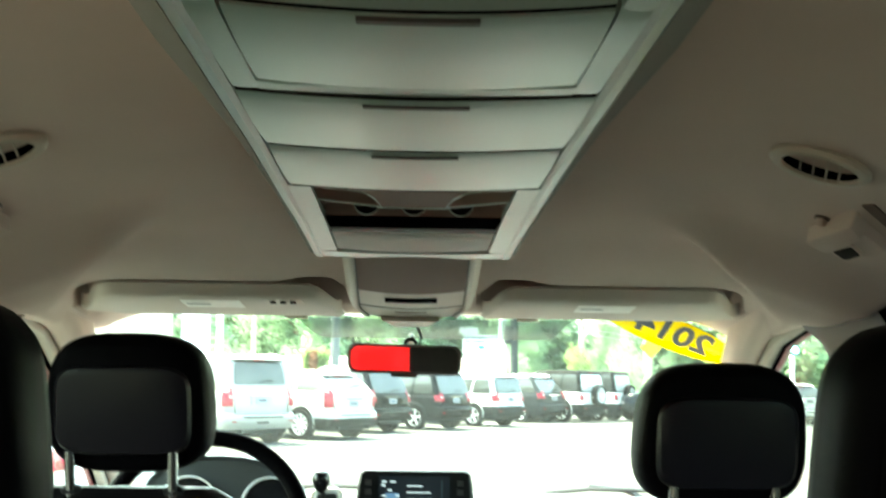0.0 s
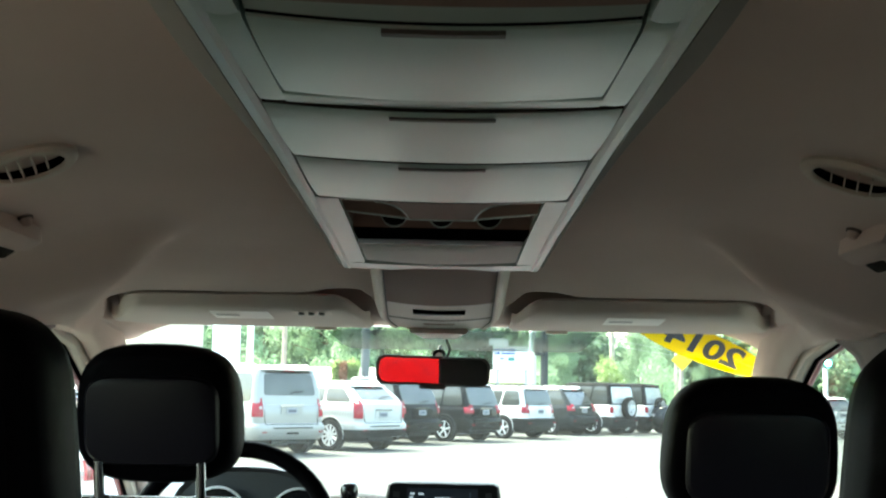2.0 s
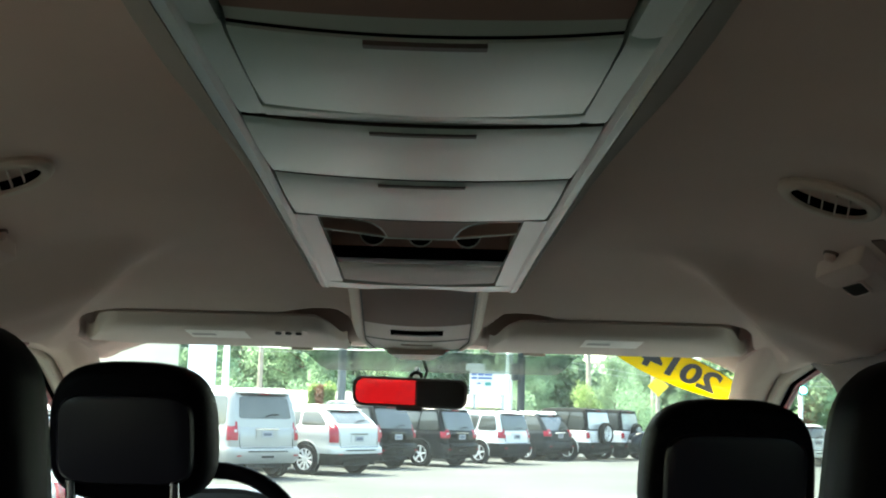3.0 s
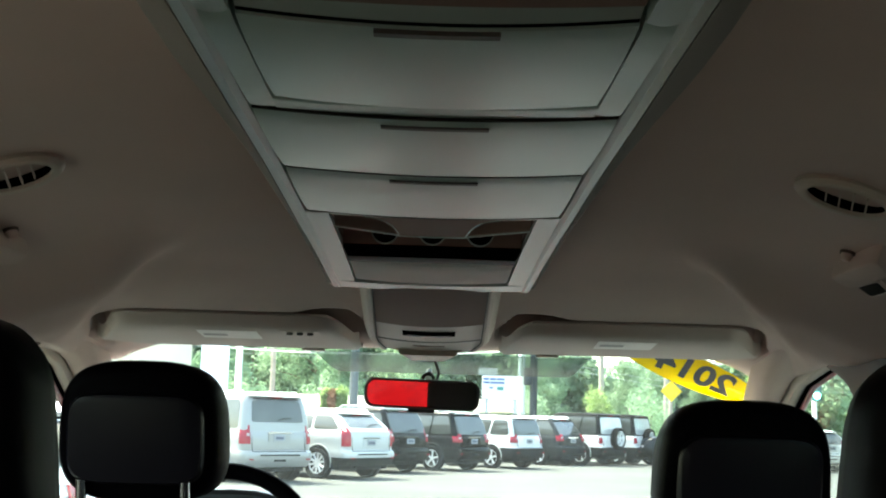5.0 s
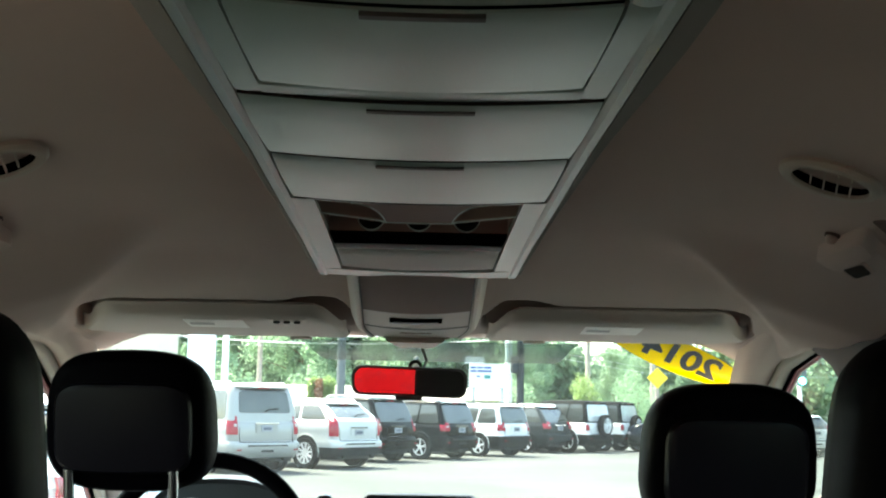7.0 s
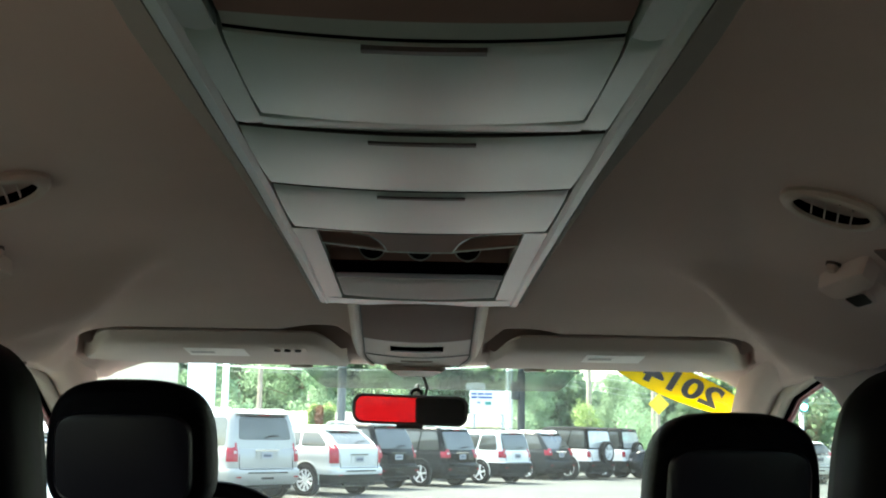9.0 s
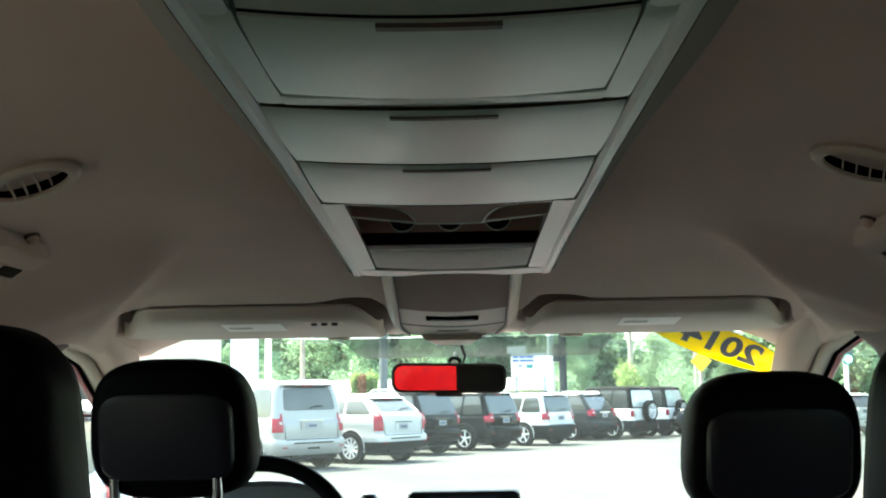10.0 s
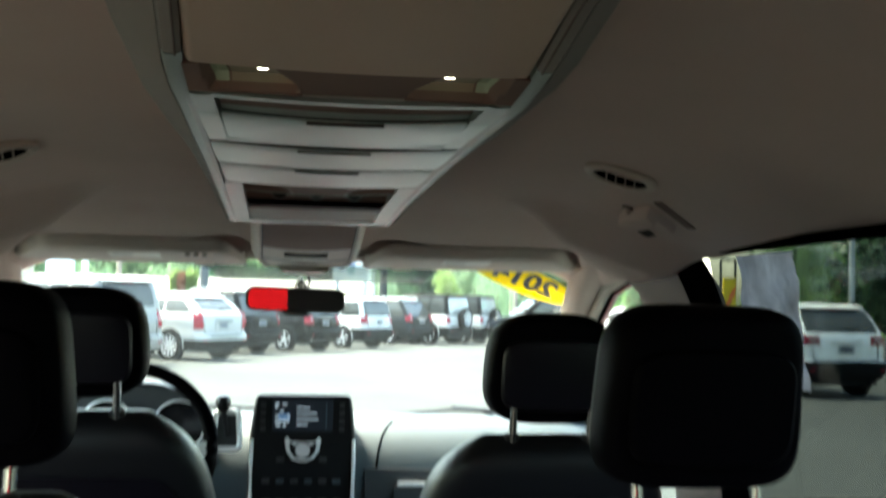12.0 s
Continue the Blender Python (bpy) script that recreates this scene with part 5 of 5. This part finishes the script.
                a = a0 + (1.15 - a0) * (k - 0.5) / 0.5
                x, y, nx, ny = cx + rr * math.sin(a), cy - rr * math.cos(a), math.sin(a), -math.cos(a)
            return (s * (x + nx * h), y + ny * h, z)
        bm = sheet(lamp_pt, lin(0, 1, 13), lin(t0, t1, 6))
        edge = bmesh.ops.extrude_edge_only(bm, edges=[e for e in bm.edges if e.is_boundary])
        bmesh.ops.translate(bm, verts=[g for g in edge["geom"] if isinstance(g, bmesh.types.BMVert)], vec=(-s * 0.03, 0.03, 0))
        tl = part("tail_lamp", bm, "tail", c, "red tail lamp")
        if tw > 0.12 and not spare:
            xm = s * (bw(t0) - ti - tw * 0.62)
            zm = t0 * 0.5 + t1 * 0.5
            part("reversing_lens", box(xm - tw * 0.22, xm + tw * 0.22, br(zm) - 0.018, br(zm) - 0.008, zm - 0.03, zm + 0.03), "clearlens", tl)
        part("reflector", box(s * w * 0.78 - 0.06, s * w * 0.78 + 0.06, -0.052, -0.04, 0.50, 0.525), "tail", c)
        part("door_mirror", loft([[(s * (w + 0.08) + a * k, L * 0.66 + b * k, z) for a, b in rring(0.10, 0.06, 0.03, 3)] for z, k in ((belt + 0.02, 0.8), (belt + 0.06, 1), (belt + 0.16, 1), (belt + 0.19, 0.7))]), "black" if two_tone else paint, c)
        part("exhaust", tube([(s * 0.52, 0.02, 0.30), (s * 0.52, 0.25, 0.30)], 0.03, 10), "under", c)
        part("side_moulding", box(s * (w + 0.001) - 0.012, s * (w + 0.001) + 0.012, 1.25, L * 0.70, 0.60, 0.66), lower, c, bev=0.004)
        for y in (1.28, 2.30):
            part("door_seam", tube([(s * (bw(z) + 0.001), y, z) for z in (0.45, 0.7, 0.9, belt - 0.03)], 0.006, 4), "pit", c)
        if rails:
            part("roof_rail", tube([(s * (w - tumble - 0.10), y0 + 0.12, H - 0.01), (s * (w - tumble - 0.10), y0 + 0.22, H + 0.045), (s * (w - tumble - 0.10), y1 - 0.4, H + 0.045), (s * (w - tumble - 0.10), y1 - 0.25, H - 0.01)], 0.018, 6), "under" if two_tone else "alloy", c)
        for y in (0.88, L * 0.80):
            part("wheel_arch", lathe([(0.01, s * w * 0.90), (R * 1.13, s * w * 0.90), (R * 1.13, s * (w + 0.008)), (0.01, s * (w + 0.008))], 26, "X", c=(0, y, R + 0.02)), "under", c, "dark wheel arch")
            part("arch_lip", tube([(s * (w + 0.004), y + R * 1.15 * math.cos(a), R + 0.02 + R * 1.15 * math.sin(a)) for a in lin(-0.25, math.pi + 0.25, 15)], 0.030 if flare else 0.014, 6), flare or paint, c, "flared wheel arch lip")
            wheel(R, 0.22, c, (s * (w - 0.075), y, R), spokes, s)
        for y in (1.75, 2.7):
            part("door_handle", box(s * w - 0.02, s * w + 0.02, y, y + 0.2, belt - 0.16, belt - 0.12), "chrome" if not two_tone else "under", c, bev=0.008)
    part("headlamps", box(-w * 0.8, w * 0.8, L - 0.10, L - 0.03, 0.66, 0.76), "clearlens", c)
    if spare:
        sp = wheel(R, 0.22, c, (0.06, -0.16, 0.98), spokes, 1)
        sp.matrix_basis = Matrix.Translation((0.12, -0.11, 0.98)) @ Matrix.Rotation(-math.pi / 2, 4, "Z")
        sp.name = "spare_wheel"
        part("tail_plate", box(-w * 0.95, w * 0.95, -0.06, -0.02, 0.52, 0.66), "under", c, bev=0.02)
    c.matrix_world = pose(at[0], at[1], gz(at[1]), 0, 0, rz)
    return c


make_car("large silver full-size suv parked tail out", (-3.56, 25.4), 47, 5.15, 2.02, 1.93, 1.12, 0.16, 0.16, "silverpaint", R=0.40, tail=(0.05, 0.17, 0.84, 1.24), gw=0.76, gv=0.26, plate_z=0.90)
make_car("pearl white crossover with tall slim tail lamps", (-1.69, 27.9), 54, 4.83, 1.91, 1.61, 1.15, 0.50, 0.20, "pearlpaint", R=0.37, tail=(0.10, 0.11, 0.78, 1.22), spokes=10, cladding=True, gw=0.74, gv=0.2)
make_car("black suv with chrome rear trim", (-0.85, 31.6), 53, 4.5, 1.84, 1.75, 1.05, 0.30, 0.15, "blackpaint", R=0.36, tail=(0.05, 0.16, 0.85, 1.2))
make_car("black compact suv with clear-centred tail lamps", (0.96, 34.1), 53, 4.44, 1.81, 1.72, 1.02, 0.25, 0.13, "blackpaint", R=0.36, tail=(0.05, 0.26, 0.84, 1.08), spokes=5, flare="greypaint")
make_car("white boxy compact suv with black lower trim", (2.80, 37.0), 51, 4.41, 1.76, 1.66, 1.02, 0.18, 0.12, "whitepaint", R=0.35, tail=(0.10, 0.16, 0.82, 1.10), spokes=5, two_tone=True)
make_car("dark grey compact crossover parked tail out", (4.65, 41.0), 50, 4.4, 1.76, 1.66, 1.04, 0.45, 0.16, "greypaint", R=0.35, tail=(0.06, 0.24, 0.86, 1.1), spokes=5)
make_car("white off-roader with black soft top and rear spare wheel", (6.25, 42.2), 51, 4.2, 1.80, 1.88, 1.08, 0.12, 0.10, "whitepaint", "softtop", R=0.40, tail=(0.02, 0.13, 0.80, 1.02), spokes=5, two_tone=True, spare=True, rails=False, category="off_roader")
make_car("white off-roader with black soft top beside another", (7.75, 44.2), 58, 4.2, 1.80, 1.88, 1.08, 0.12, 0.10, "whitepaint", "softtop", R=0.40, tail=(0.02, 0.13, 0.80, 1.02), spokes=5, two_tone=True, spare=True, rails=False, category="off_roader")
make_car("dark blue off-roader at the end of the row", (11.6, 44.6), 95, 4.2, 1.80, 1.82, 1.08, 0.12, 0.10, "navypaint", "softtop", R=0.42, two_tone=True, rails=False, category="off_roader", spokes=5)
make_car("white hatchback parked far off", (14.0, 41.5), 25, 4.3, 1.78, 1.5, 0.98, 0.45, 0.16, "whitepaint", R=0.32, rails=False, category="hatchback")
make_car("white hatchback parked alongside the van", (-3.25, 7.6), 0, 4.3, 1.78, 1.5, 0.98, 0.45, 0.16, "brightwhite", R=0.32, tail=(0.0, 0.03, 0.84, 0.97), rails=False, category="hatchback")
make_car("white crossover with dark lower trim in a bay", (9.62, 18.55), 10, 4.6, 1.84, 1.66, 1.14, 0.40, 0.15, "brightwhite", R=0.36, tail=(0.04, 0.34, 0.95, 1.10), two_tone=True)
# unseen red box on wheels, added to fill half the mirror with red
bt = thing("box_trailer", "tall bright red box added behind the van for the mirror's reflection", "trailer", (0.1, -3.0, 0.01))
part("box", loft([[(a, y, 1.55 + b) for a, b in rring(1.15, 1.05, 0.08, 4)] for y in (-4.0, 0.0)]), "brightred", bt)
part("chassis", box(-0.8, 0.8, -4.2, -0.1, 0.40, 0.50), "under", bt)
for s in (-1, 1):
    wheel(0.34, 0.2, bt, (s * 0.95, -2.2, 0.33), 6, s)
    part("tail_lamp", box(s * 0.9 - 0.1, s * 0.9 + 0.1, 0.0, 0.03, 0.58, 0.68), "tail", bt)


# ---- street furniture ----
def pole(name, label, x, y, h, r0, r1, m, n=12, group=""):
    ob = part(name, tube([(0, 0, 0), (0, 0, h * 0.5), (0, 0, h)], [r0, (r0 + r1) / 2, r1], n), m)
    ob.location = (x, y, gz(y) - 0.02)
    return tagged(ob, label, "pole", group)


sgn = thing("sign_column", "broad white square column of a dealer sign", "sign column", (-6.72, 33.5, -0.1))
part("column", box(-0.35, 0.35, -0.3, 0.3, 0, 7.5), "post", sgn, bev=0.02)
part("base", box(-0.6, 0.6, -0.6, 0.6, 0, 0.35), "line", sgn, bev=0.03)
lp = thing("lamp_post", "white steel lot lamp post", "lamp post", (-6.56, 36.5, -0.11))
part("shaft", tube([(0, 0, 0), (0, 0, 8.0)], [0.11, 0.09], 12), "post", lp)
part("head", box(-0.35, 0.35, -0.9, 0.2, 7.95, 8.12), "steel", lp, bev=0.02)
pole("utility_pole", "weathered wooden utility pole beyond the lot", -9.6, 64, 10, 0.16, 0.11, "wood", group="utility poles")
pole("utility_pole", "weathered wooden utility pole beyond the lot", 8.2, 60, 10, 0.15, 0.11, "wood", group="utility poles")
pole("utility_pole", "weathered wooden utility pole beside the signs", 12.0, 62, 10, 0.18, 0.13, "wood", group="utility poles")
pole("utility_pole", "slim pale pole before the dark trees", 15.58, 30, 8, 0.09, 0.07, "steel", group="utility poles")
pole("flag_pole", "dark steel pole behind the row of cars", -3.3, 42, 9, 0.16, 0.14, "darksteel")
pole("flag_pole", "dark steel pole behind the row of cars", 3.46, 44.5, 9, 0.15, 0.14, "tarpole")
tf = part("pole_transformer", lathe([(0.001, 0.0), (0.17, 0.02), (0.18, 0.1), (0.18, 0.62), (0.15, 0.68), (0.001, 0.7)], 14, "Z", c=(3.24, 44.42, 2.75)), "tarpole")
tagged(tf, "dark transformer can on the treated pole", "transformer")
pole("flag_pole", "pale steel pole beside the billboard", 3.02, 46, 9, 0.07, 0.06, "post")
pole("flag_pole", "pale steel pole beside the billboard", 3.22, 46.5, 9, 0.06, 0.05, "steel")
for z, sag, dx in ((7.4, 0.7, 0), (7.0, 0.8, 0.3), (5.6, 0.5, 0.1), (5.2, 0.5, 0.2), (8.6, 0.6, 0.1)):
    pts = []
    for i in range(31):
        k = i / 30
        x = -60 + 130 * k
        f = ((k * 6) % 1)
        pts.append((x, 63 - 2 * k + dx, z - sag * 4 * f * (1 - f)))
    wire = part("overhead_wire", tube(pts, 0.022, 5), "post")
    tagged(wire, "pale overhead utility wire", "wire", group="overhead wires")

for dz in (0.0, 0.28, 0.75):
    wire = part("overhead_wire", tube([(-60, 64, 5.4 + dz), (-10, 63.5, 4.6 + dz), (-3, 63, 4.5 + dz), (5.2, 63, 4.5 + dz), (8.2, 62, 3.95 + dz), (11.5, 62, 3.45 + dz), (30, 61, 3.3 + dz)], 0.009, 5), "steel")
    tagged(wire, "pale overhead utility wire", "wire", group="overhead wires")

bb = thing("billboard", "white roadside sign board with blue and teal bars", "sign", (2.4, 48.5, -0.14))
part("board", box(-0.80, 0.78, 0, 0.25, 2.40, 3.40), "signwhite", bb, bev=0.02)
for x0, x1, z0, z1, m in ((-0.75, -0.52, 3.20, 3.28, "signblue"), (-0.47, -0.22, 3.20, 3.28, "signblue"), (-0.18, 0.14, 3.20, 3.28, "signblue"), (-0.75, -0.50, 3.05, 3.13, "signblue"), (-0.45, 0.14, 3.05, 3.13, "signblue"), (-0.50, -0.34, 2.84, 2.90, "signblue"), (-0.16, 0.10, 2.78, 2.92, "signteal")):
    part("printed_bar", box(x0, x1, -0.03, -0.004, z0, z1), m, bb)
for x in (-0.6, 0.6):
    part("leg", box(x - 0.06, x + 0.06, 0.06, 0.2, 0, 2.40), "steel", bb)
b2 = thing("small_sign", "small pale sign on a steel pole", "sign", (1.9, 50.5, -0.15))
part("board", box(-0.42, 0.42, 0, 0.12, 3.5, 3.8), "signwhite", b2, bev=0.02)
part("leg", tube([(0, 0.1, 0), (0, 0.1, 3.6)], 0.05, 8), "steel", b2)
ds = thing("warning_sign", "yellow diamond road warning sign on a wooden post", "road sign", (8.97, 45.4, -0.14))
part("post", box(-0.06, 0.06, 0.02, 0.14, 0, 3.2), "wood", ds)
part("diamond", loft([[(0.42 * math.cos(a), y, 2.86 + 0.42 * math.sin(a)) for a in (0, math.pi / 2, math.pi, -math.pi / 2)] for y in (-0.02, 0.0)]), "signyellow", ds, bev=0.004)
tl = thing("traffic_signal", "traffic signal with a lit green lamp", "traffic signal", (16.1, 50, -0.15))
part("pole", tube([(0, 0, 0), (0, 0, 4.2)], 0.10, 10), "post", tl)
part("housing", box(-0.2, 0.2, -0.35, -0.12, 2.75, 3.75), "darksteel", tl, bev=0.02)
part("green_lamp", lathe([(0.14, -0.40), (0.14, -0.352)], 16, "Y", c=(0, 0, 2.98)), "greenlight", tl, "lit green lamp")
ys = thing("yellow_cabinet", "yellow board with red stripe on a black frame", "sign", (6.22, 15.4, 0))
part("board", box(-0.09, 0.09, 0, 0.06, 1.40, 1.94), "signyellow", ys, bev=0.01)
part("stripe", loft([[(a, y, z) for a, z in ((-0.08, 1.50), (-0.03, 1.50), (0.08, 1.74), (0.08, 1.84))] for y in (-0.006, -0.002)]), "signred", ys)
for x in (-0.11, 0.11):
    part("leg", tube([(x, 0.08, 0), (x, 0.08, 2.2)], 0.02, 8), "black", ys)
part("crossbar", tube([(-0.11, 0.08, 2.2), (0.11, 0.08, 2.2)], 0.02, 8), "black", ys)

# low building behind the lot
bd = thing("low_building", "long low white building with a shingled roof", "building", (-8, 58, -0.17))
part("wall", box(-11, 12, 0, 7, 0, 1.95), "wall", bd, smooth=False)
part("roof", loft([[(x, y, z) for y, z in ((-0.5, 1.95), (3.5, 2.62), (7.5, 1.95))] for x in (-11.5, 12.5)]), "shingle", bd, smooth=False)
for i in range(8):
    wd = part("window", box(-9.5 + 2.7 * i, -8.6 + 2.7 * i, -0.05, 0.03, 0.9, 1.8), "carglass", bd)
    part("frame", box(-9.6 + 2.7 * i, -8.5 + 2.7 * i, -0.03, 0.02, 0.8, 0.9), "post", wd)
tb = thing("tan_building", "tan stucco building front at the edge of the lot", "building", (-10.9, 34, -0.1))
part("wall", box(-6, 1.6, 0, 8, 0, 4.6), "tan", tb, smooth=False)
part("roof", box(-6.3, 1.9, -0.3, 8.3, 4.6, 4.9), "shingle", tb, smooth=False)
part("window", box(-2.6, 0.8, -0.04, 0.02, 0.9, 3.0), "carglass", tb)


# ---- trees and shrubs ----
def leaf_cloud(rnd, blobs, per, size):
    """Many small two-triangle leaves clustered in uneven clumps."""
    verts, faces = [], []
    for cx, cy, cz, r in blobs:
        for _ in range(per):
            while True:
                p = Vector((rnd.uniform(-1, 1), rnd.uniform(-1, 1), rnd.uniform(-1, 1)))
                if 0.25 < p.length < 1:
                    break
            p *= r * (0.75 + 0.35 * rnd.random())
            q = Euler((rnd.uniform(0, 6.3), rnd.uniform(0, 6.3), rnd.uniform(0, 6.3))).to_matrix()
            s = size * rnd.uniform(0.6, 1.4)
            c = Vector((cx, cy, cz)) + p
            n = len(verts)
            for a, b in ((-0.5, -1), (0.6, -0.2), (0.4, 0.9), (-0.6, 0.3)):
                verts.append(c + q @ Vector((a * s, b * s, 0.15 * s * a)))
            faces.append((n, n + 1, n + 2, n + 3))
    return verts, faces


def leaf_part(name, vf, m, parent, label):
    me = bpy.data.meshes.new(name)
    me.from_pydata(vf[0], [], vf[1])
    me.materials.append(M[m])
    ob = new(name, me)
    ob.parent = parent
    return tagged(ob, label)


def make_tree(seed, h, r, m, label, conifer=False):
    rnd = random.Random(seed)
    t = thing("tree", label, "tree", group="trees behind the lot")
    bm = tube([(0, 0, 0), (0.05 * h * 0.1, 0, h * 0.3), (0, 0.1, h * 0.6), (0.1, 0, h * 0.92)], [h * 0.022, h * 0.017, h * 0.010, h * 0.003], 8)
    blobs = []
    for i in range(18):
        k = 0.12 + 0.85 * i / 17
        a = rnd.uniform(0, 6.28)
        rr = r * ((1.05 - k) if conifer else math.sqrt(max(1 - ((k - 0.5) / 0.58) ** 2, 0.05))) * rnd.uniform(0.45, 0.9)
        e = Vector((rr * math.cos(a), rr * math.sin(a), h * k))
        tube([(0, 0, h * k * 0.8), e * 0.6 + Vector((0, 0, h * k * 0.34)), e], [h * 0.006, h * 0.004, h * 0.002], 5, bm)
        blobs.append((*e, r * rnd.uniform(0.26, 0.46) * (1.1 - 0.5 * k if conifer else 1)))
        blobs.append((e.x * 0.4 + rnd.uniform(-0.3, 0.3), e.y * 0.4, e.z + rnd.uniform(-0.3, 0.5), r * rnd.uniform(0.2, 0.36)))
    part("trunk", bm, "bark", t, "rough brown trunk with limbs")
    leaf_part("crown", leaf_cloud(rnd, blobs, 520, 0.078 * max(h / 10, 0.6)), m, t, "ragged crown of small leaves")
    return t


kinds = [make_tree(11, 12, 4.6, "leafA", "broad mid-green deciduous tree in leaf"), make_tree(12, 14, 4.8, "leafB", "tall dark green deciduous tree in leaf"),
         make_tree(13, 10, 4.2, "leafC", "bright yellow-green young tree in leaf"), make_tree(14, 15, 3.6, "leafB", "tall dark conifer behind the lot", True), make_tree(15, 11, 4.4, "leafA", "full green maple-like tree in leaf"), make_tree(16, 14, 4.6, "leafE", "dense dark green tree in leaf")]
rnd = random.Random(7)
spots = []
for i in range(17):
    spots.append((-44 + 6.2 * i + rnd.uniform(-1.5, 1.5), 76 + rnd.uniform(-4, 4)))
for i in range(15):
    spots.append((-46 + 7.4 * i + rnd.uniform(-2, 2), 88 + rnd.uniform(-5, 6)))
for i in range(9):
    spots.append((20 + 4.5 * i + rnd.uniform(-1, 1), 34 + 1.8 * i + rnd.uniform(-2, 2)))
near = len(spots) - 9
spots = [(*p, j >= near) for j, p in enumerate(spots) if not 0.335 < p[0] / p[1] < 0.44]
for i, (x, y, dark) in enumerate(spots):
    k = i if i < 5 else rnd.randrange(5)
    k = 5 if dark else k
    s = rnd.uniform(0.42, 0.66) if 0.015 < x / y < 0.34 and not dark else rnd.uniform(0.85, 1.15)
    m = Matrix.Translation((x, y, gz(y) - 0.05)) @ Matrix.Rotation(rnd.uniform(0, 6.3), 4, "Z") @ Matrix.Scale(s, 4)
    if i < 5:
        kinds[i].matrix_world = m
    elif dark and not kinds[5].location.length:
        kinds[5].matrix_world = m
    else:
        copy_thing(kinds[k], m)


def shrub(seed, x, y, h, r, m, label, column=False):
    rnd = random.Random(seed)
    t = thing("shrub", label, "shrub", (x, y, gz(y) - 0.03), group="shrubs beyond the lot")
    bm = tube([(0, 0, 0), (0, 0, h * 0.8)], [0.05, 0.02], 6)
    for i in range(5):
        a = i * 1.3
        tube([(0, 0, h * 0.15 * i), (r * 0.6 * math.cos(a), r * 0.6 * math.sin(a), h * (0.25 + 0.13 * i))], [0.025, 0.01], 5, bm)
    part("stems", bm, "bark", t)
    blobs = [(rnd.uniform(-0.35, 0.35) * r, rnd.uniform(-0.35, 0.35) * r, h * k, r * (0.8 - 0.3 * abs(k - 0.4))) for k in lin(0.18, 0.88, 8)]
    if column:
        blobs = [(rnd.uniform(-0.12, 0.12) * r, rnd.uniform(-0.12, 0.12) * r, h * k, r * rnd.uniform(0.85, 1.0)) for k in lin(0.08, 0.93, 18)]
    leaf_part("foliage", leaf_cloud(rnd, blobs, 420, 0.055), m, t, "dense small foliage")
    return t


shrub(1, -5.31, 52, 2.75, 0.33, "leafC", "clipped green evergreen shrub by the verge", True)
shrub(2, -5.06, 51.8, 2.75, 0.24, "leafD", "dead brown evergreen between two green ones", True)
shrub(3, -4.70, 52, 2.75, 0.38, "leafC", "clipped green evergreen shrub by the verge", True)
shrub(4, 7.6, 56, 3.2, 0.9, "leafC", "yellow-green shrub beyond the off-roaders")
shrub(5, -10.5, 56, 3.0, 1.5, "leafA", "rounded green shrub by the white post")
shrub(6, -14.5, 57, 3.0, 1.6, "leafC", "rounded yellow-green shrub beyond the lot")
shrub(7, 4.6, 58, 2.8, 1.3, "leafA", "low green shrub beyond the billboard")
shrub(8, 10.8, 60, 3.2, 1.6, "leafA", "low green shrub near the road sign")

# dense far wood behind the single trees
rnd = random.Random(31)
blobs = []
for i in range(150):
    x, y = -62 + 118 * i / 149 + rnd.uniform(-1, 1), 100 + rnd.uniform(-6, 6)
    if not 0.335 < x / y < 0.44:
        for k in range(4 if x < 2 else (3 if rnd.random() < 0.35 else 2)):
            blobs.append((x + rnd.uniform(-1.5, 1.5), y, 1.2 + 2.3 * k + rnd.uniform(-0.8, 0.8), rnd.uniform(2.0, 3.0)))
me = bpy.data.meshes.new("far_wood")
vf = leaf_cloud(rnd, blobs, 560, 0.30)
me.from_pydata(vf[0], [], vf[1])
me.materials.append(M["leafB"])
tagged(new("far_wood", me), "dense dark green wood along the horizon", "woodland", kind="stuff")
